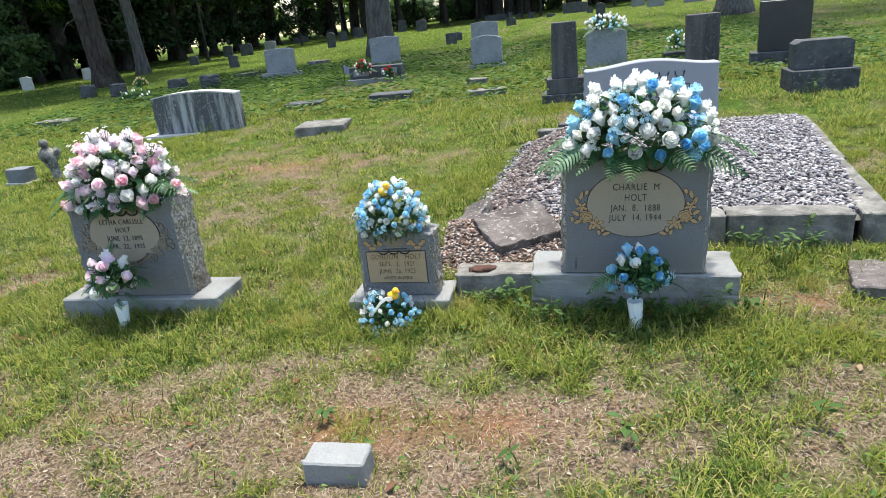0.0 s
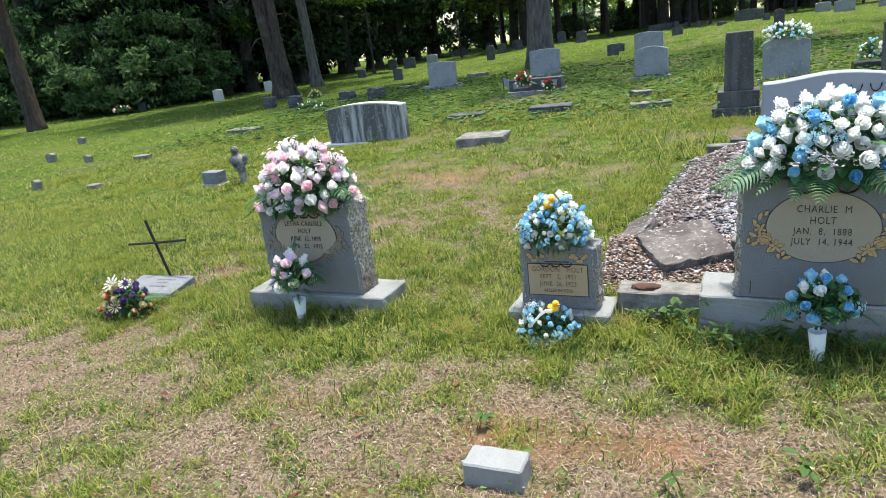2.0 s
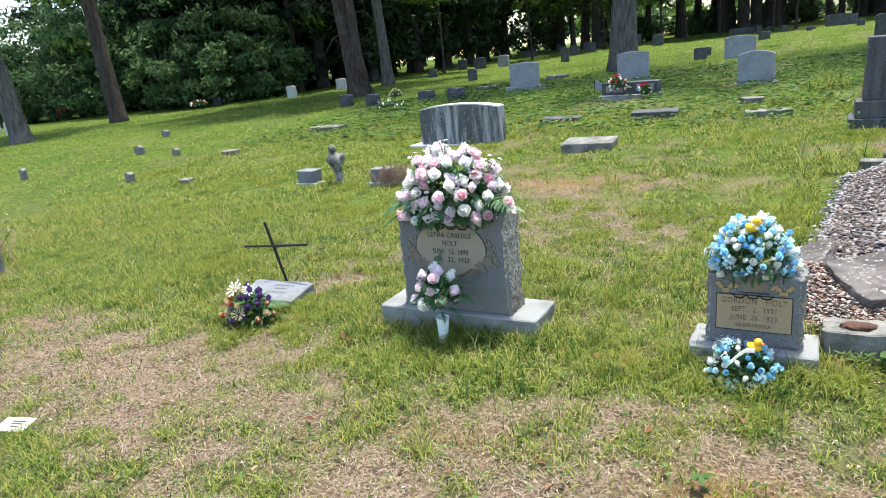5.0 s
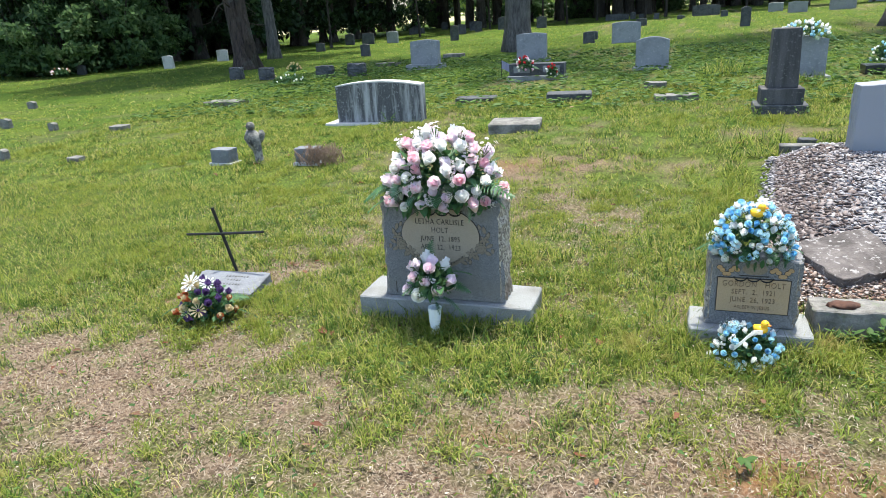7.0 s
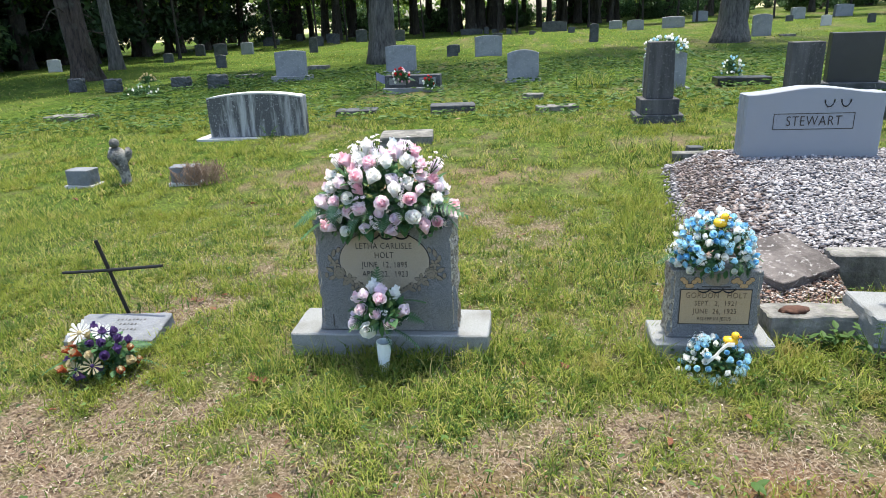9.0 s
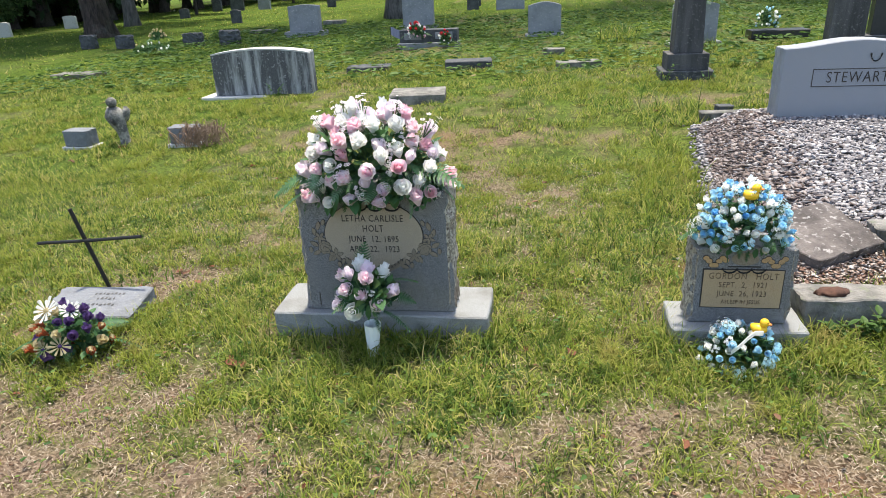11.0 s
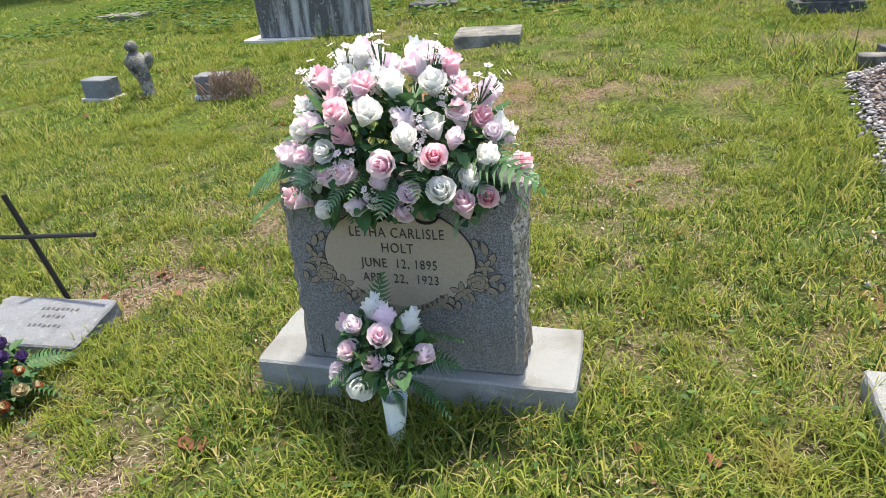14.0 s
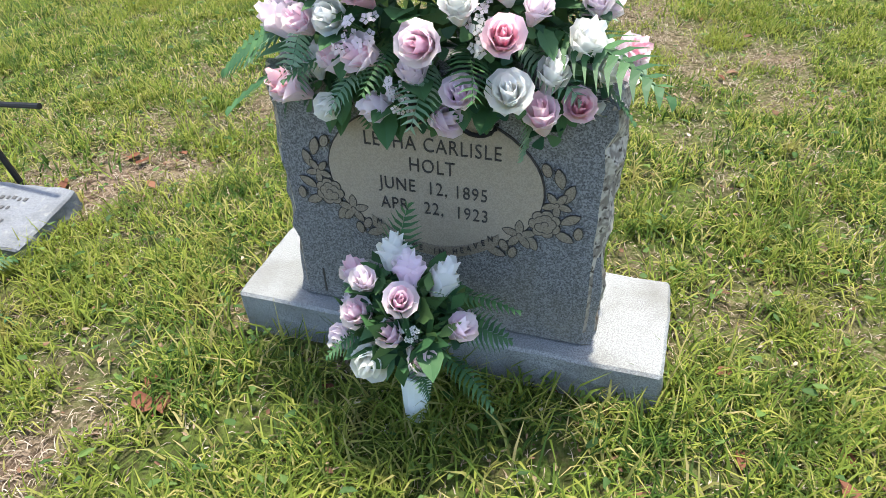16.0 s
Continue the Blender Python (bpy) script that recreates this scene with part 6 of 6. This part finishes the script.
def thatch(x, y):
    t = turf_at(x, y)
    return np.clip(1.0 - 0.8 * t, 0, 1) * np.clip(1.2 - 0.9 * spots(CLAY, x, y), 0.15, 1), 0.7 + 0.3 * cloud(x, y, 0.3, 13)


def thin(x, y):
    t = turf_at(x, y)
    return np.clip(t, 0.05, 1), 0.7 + 0.5 * cloud(x, y, 0.8, 14)


def patchy(x, y):
    t = turf_at(x, y)
    c = cloud(x, y, 0.55, 17)
    return np.clip(t, 0.05, 1) * np.clip(0.45 + 1.1 * c, 0.1, 1) * np.clip(2.6 * cloud(x, y, 0.13, 18) - 0.6, 0.04, 1), (0.5 + 0.9 * cloud(x, y, 0.35, 14) * np.clip(c + 0.3, 0, 1)) * (0.6 + 0.8 * cloud(x, y, 0.13, 18))


blades("lawn_grass", M_GRASS, 380000, (-4.9, 2.3, 0.75, 5.2), (0.042, 0.118), (0.0030, 0.0062), (0.42, 1.62), lawn, 51, "patchy green lawn grass with curled blades", 2, 0.6)
blades("lawn_grass", M_GRASS, 430000, (-9.5, 5.5, 5.0, 10.5), (0.04, 0.10), (0.006, 0.014), (0.5, 1.5), patchy, 52, "green lawn grass on the slope", 1, 0.6, 0.03)
blades("lawn_grass", M_GRASS, 120000, (-9.0, -4.9, 0.75, 5.2), (0.035, 0.085), (0.004, 0.008), (0.45, 1.55), thin, 53, "green lawn grass beside the path", 1, 0.5)
blades("lawn_grass", M_GRASS, 120000, (-30, -9.5, 2.0, 10.5), (0.03, 0.07), (0.010, 0.022), (0.5, 1.5), patchy, 56, "green lawn grass on the lower slope", 1, 0.4)
blades("lawn_grass", M_GRASS, 110000, (-30, 14, 10.5, 34), (0.035, 0.085), (0.015, 0.035), (0.5, 1.5), patchy, 54, "rough grass under the trees", 1, 0.3)
blades("lawn_grass", M_GRASS, 110000, (-9.0, 2.3, -4.5, 0.75), (0.042, 0.118), (0.004, 0.008), (0.42, 1.62), thin, 57, "patchy green lawn grass along the walked strip", 1, 0.5)
blades("lawn_grass", M_GRASS, 110000, (2.3, 7.5, -4.5, 5.0), (0.042, 0.11), (0.004, 0.009), (0.42, 1.62), thin, 58, "patchy green lawn grass beside the gravel plot", 1, 0.5)
blades("dry_straw", M_STRAW, 300000, (-4.9, 2.3, 0.75, 5.2), (0.018, 0.055), (0.0013, 0.0034), (1.42, 1.60), thatch, 55, "dry tan straw and clippings lying on the ground", 2)
for (x, y, n, hgt) in ((-3.72, 3.34, 90, 0.13), (-3.62, 3.36, 50, 0.10), (-1.98, 2.66, 130, 0.15), (-2.12, 2.64, 110, 0.12), (-2.55, 2.66, 90, 0.12), (-1.80, 2.68, 60, 0.12), (0.75, 2.62, 90, 0.13), (-0.05, 2.62, 90, 0.14), (0.45, 10.2, 220, 0.26), (-0.70, 4.45, 320, 0.17), (-0.57, 4.95, 300, 0.15), (-0.48, 5.6, 260, 0.17), (-0.44, 6.0, 160, 0.2), (-0.72, 4.3, 240, 0.18), (-0.72, 3.95, 120, 0.13), (-0.62, 4.75, 160, 0.24), (-0.5, 5.3, 160, 0.16), (-0.45, 6.5, 40, 0.40), (0.02, 2.93, 80, 0.14), (0.95, 3.5, 260, 0.16), (-0.36, 7.8, 60, 0.25), (-0.5, 11.3, 200, 0.5)):
    blades("grass_tuft", M_GRASS, n, (x - 0.28, x + 0.28, y - 0.22, y + 0.22), (hgt * 0.5, hgt), (0.005, 0.009), (0.35, 1.5), lambda a, b: (np.ones_like(a), np.ones_like(a)), int(hgt * 900), "tuft of tall arching grass", 2)


def litter(name, material, n, area, size, seed, label, lift=0.0, chance=None):
    """Leaves lying loose: small bent ovals in one mesh."""
    rs = np.random.RandomState(seed)
    x, y = rs.uniform(area[0], area[1], n), rs.uniform(area[2], area[3], n)
    ok = keep_free(x, y)
    x, y = x[ok], y[ok]
    n = len(x)
    s, a = rs.uniform(size[0], size[1], n), rs.uniform(0, 6.28, n)
    z = ground_z(x, y) + bumps(x, y) + lift + rs.uniform(0.004, 0.03, n)
    prof = np.array([[-1, 0, 0], [-0.4, 0.42, 0.28], [0.5, 0.36, 0.2], [1, 0, 0.1], [0.5, -0.36, 0.24], [-0.4, -0.42, 0.3]])
    v = np.repeat(prof[None], n, 0) * s[:, None, None] + rs.normal(0, 0.13, (n, 6, 3)) * s[:, None, None]
    wx, wy = v[..., 0] * np.cos(a)[:, None] - v[..., 1] * np.sin(a)[:, None], v[..., 0] * np.sin(a)[:, None] + v[..., 1] * np.cos(a)[:, None]
    v = np.stack([wx + x[:, None], wy + y[:, None], v[..., 2] + z[:, None]], 2).reshape(-1, 3)
    i = np.arange(n)[:, None] * 6
    f = np.concatenate([i + np.array([[0, 1, 2, 3]]), i + np.array([[0, 3, 4, 5]])])
    return tagged(linked(name, fast_mesh(name, v, f, material)), label, "leaves", kind="stuff")


litter("fallen_leaves", M_DEAD, 130, (-4.9, 2.3, 0.9, 5.2), (0.010, 0.026), 61, "brown curled fallen leaves scattered on grass")
litter("fallen_leaves", M_DEAD, 90, (-8, 4, 5.2, 11), (0.02, 0.05), 62, "brown curled fallen leaves on the slope")
litter("leaf_scraps", M_DEAD, 5200, (-4.9, 2.3, 0.8, 4.6), (0.004, 0.011), 64, "small brown leaf scraps and bark bits on the ground", -0.006)
litter("leaf_scraps", M_STRAW, 4200, (-4.9, 2.3, 0.8, 4.6), (0.004, 0.010), 65, "small pale bits of dry grass on the ground", -0.006)
litter("ground_cover", M_COVER, 9000, (-9.5, 4.5, 8.4, 17), (0.03, 0.065), 66, "broad-leaved dark green ground cover among the old stones", 0.05)
litter("clover", M_COVER, 2600, (-4.9, 2.3, 0.9, 5.2), (0.008, 0.017), 67, "dark clover leaves in patches of the lawn", 0.03)
litter("clover", M_WEED, 1500, (-4.9, 2.3, 0.9, 4.0), (0.006, 0.014), 63, "small clover leaves among the grass", 0.02)


def weed(x, y, h, n, seed, size=0.03):
    """A leafy weed: thin stems with oval leaves."""
    rng = random.Random(seed)
    w = thing("weed", pose(x, y, sit(x, y)), "leafy green weed growing beside the stone base", "weed", "weeds")
    bm = bmesh.new()
    tips = []
    for k in range(max(2, n // 5)):
        a = rng.uniform(0, 6.28)
        e = Vector((math.cos(a) * h * 0.5, math.sin(a) * h * 0.25, h * rng.uniform(0.6, 1)))
        tube(bm, [(0, 0, -0.01), e * 0.5 + Vector((0, 0, h * 0.1)), e], [0.002, 0.0018, 0.001], 4)
        tips.append(e)
    tagged(part("stalk", bm, M_WEED, w), kind="stuff")
    for k in range(n):
        e = rng.choice(tips) * rng.uniform(0.35, 1.0)
        q = Vector((rng.uniform(-1, 1), rng.uniform(-1, 0.6), rng.uniform(-0.3, 0.5))).to_track_quat("X", "Z").to_matrix().to_4x4()
        s = size * rng.uniform(0.7, 1.3)
        linked("leaf", WEEDLEAF, w, "", Matrix.Translation(e) @ q @ Matrix.Diagonal((s, s, s, 1)))
    return w


litter("fallen_leaves", M_RUSSET, 3, (-2.80, -2.68, 2.58, 2.70), (0.025, 0.04), 68, "russet curled dead leaf lying on the grass")
litter("fallen_leaves", M_RUSSET, 4, (-1.75, -1.35, 2.75, 3.2), (0.02, 0.03), 69, "russet curled dead leaves beside the base")
litter("fallen_leaves", M_RUSSET, 60, (-4.9, 2.3, 1.0, 5.5), (0.012, 0.03), 70, "russet curled dead leaves strewn over the lawn")
litter("fallen_leaves", M_RUSSET, 5, (-3.5, -3.25, 3.25, 3.5), (0.02, 0.035), 71, "russet dead leaves beside the flat marker")
WEEDLEAF = leaf_mesh("leaf", M_COVER)
for i, (x, y, h, n) in enumerate(((0.02, 2.72, 0.14, 12), (-0.10, 2.70, 0.12, 10), (0.50, 2.74, 0.12, 12), (0.62, 2.78, 0.14, 12), (1.0, 3.3, 0.22, 14), (1.15, 3.4, 0.25, 14), (-0.16, 2.80, 0.20, 14), (-0.02, 2.81, 0.12, 10), (0.16, 2.80, 0.12, 14), (0.24, 2.78, 0.10, 12), (0.42, 2.80, 0.09, 10), (-0.42, 2.94, 0.09, 14), (-0.30, 2.95, 0.10, 14), (-0.22, 2.95, 0.10, 10), (0.78, 2.83, 0.10, 10), (0.9, 3.47, 0.16, 14), (1.2, 3.47, 0.12, 12), (-0.12, 1.80, 0.10, 7), (0.25, 1.95, 0.12, 5), (0.85, 2.10, 0.16, 4), (-0.85, 2.02, 0.10, 6), (-0.35, 7.75, 0.2, 16), (0.1, 7.75, 0.2, 14), (2.3, 7.25, 0.2, 14), (-4.55, 7.75, 0.18, 14))):
    weed(x, y, h, int(n * 1.5) if i not in (17, 18, 19, 20) else 4, 300 + i, 0.042 if i not in (17, 18, 19, 20) else 0.05)
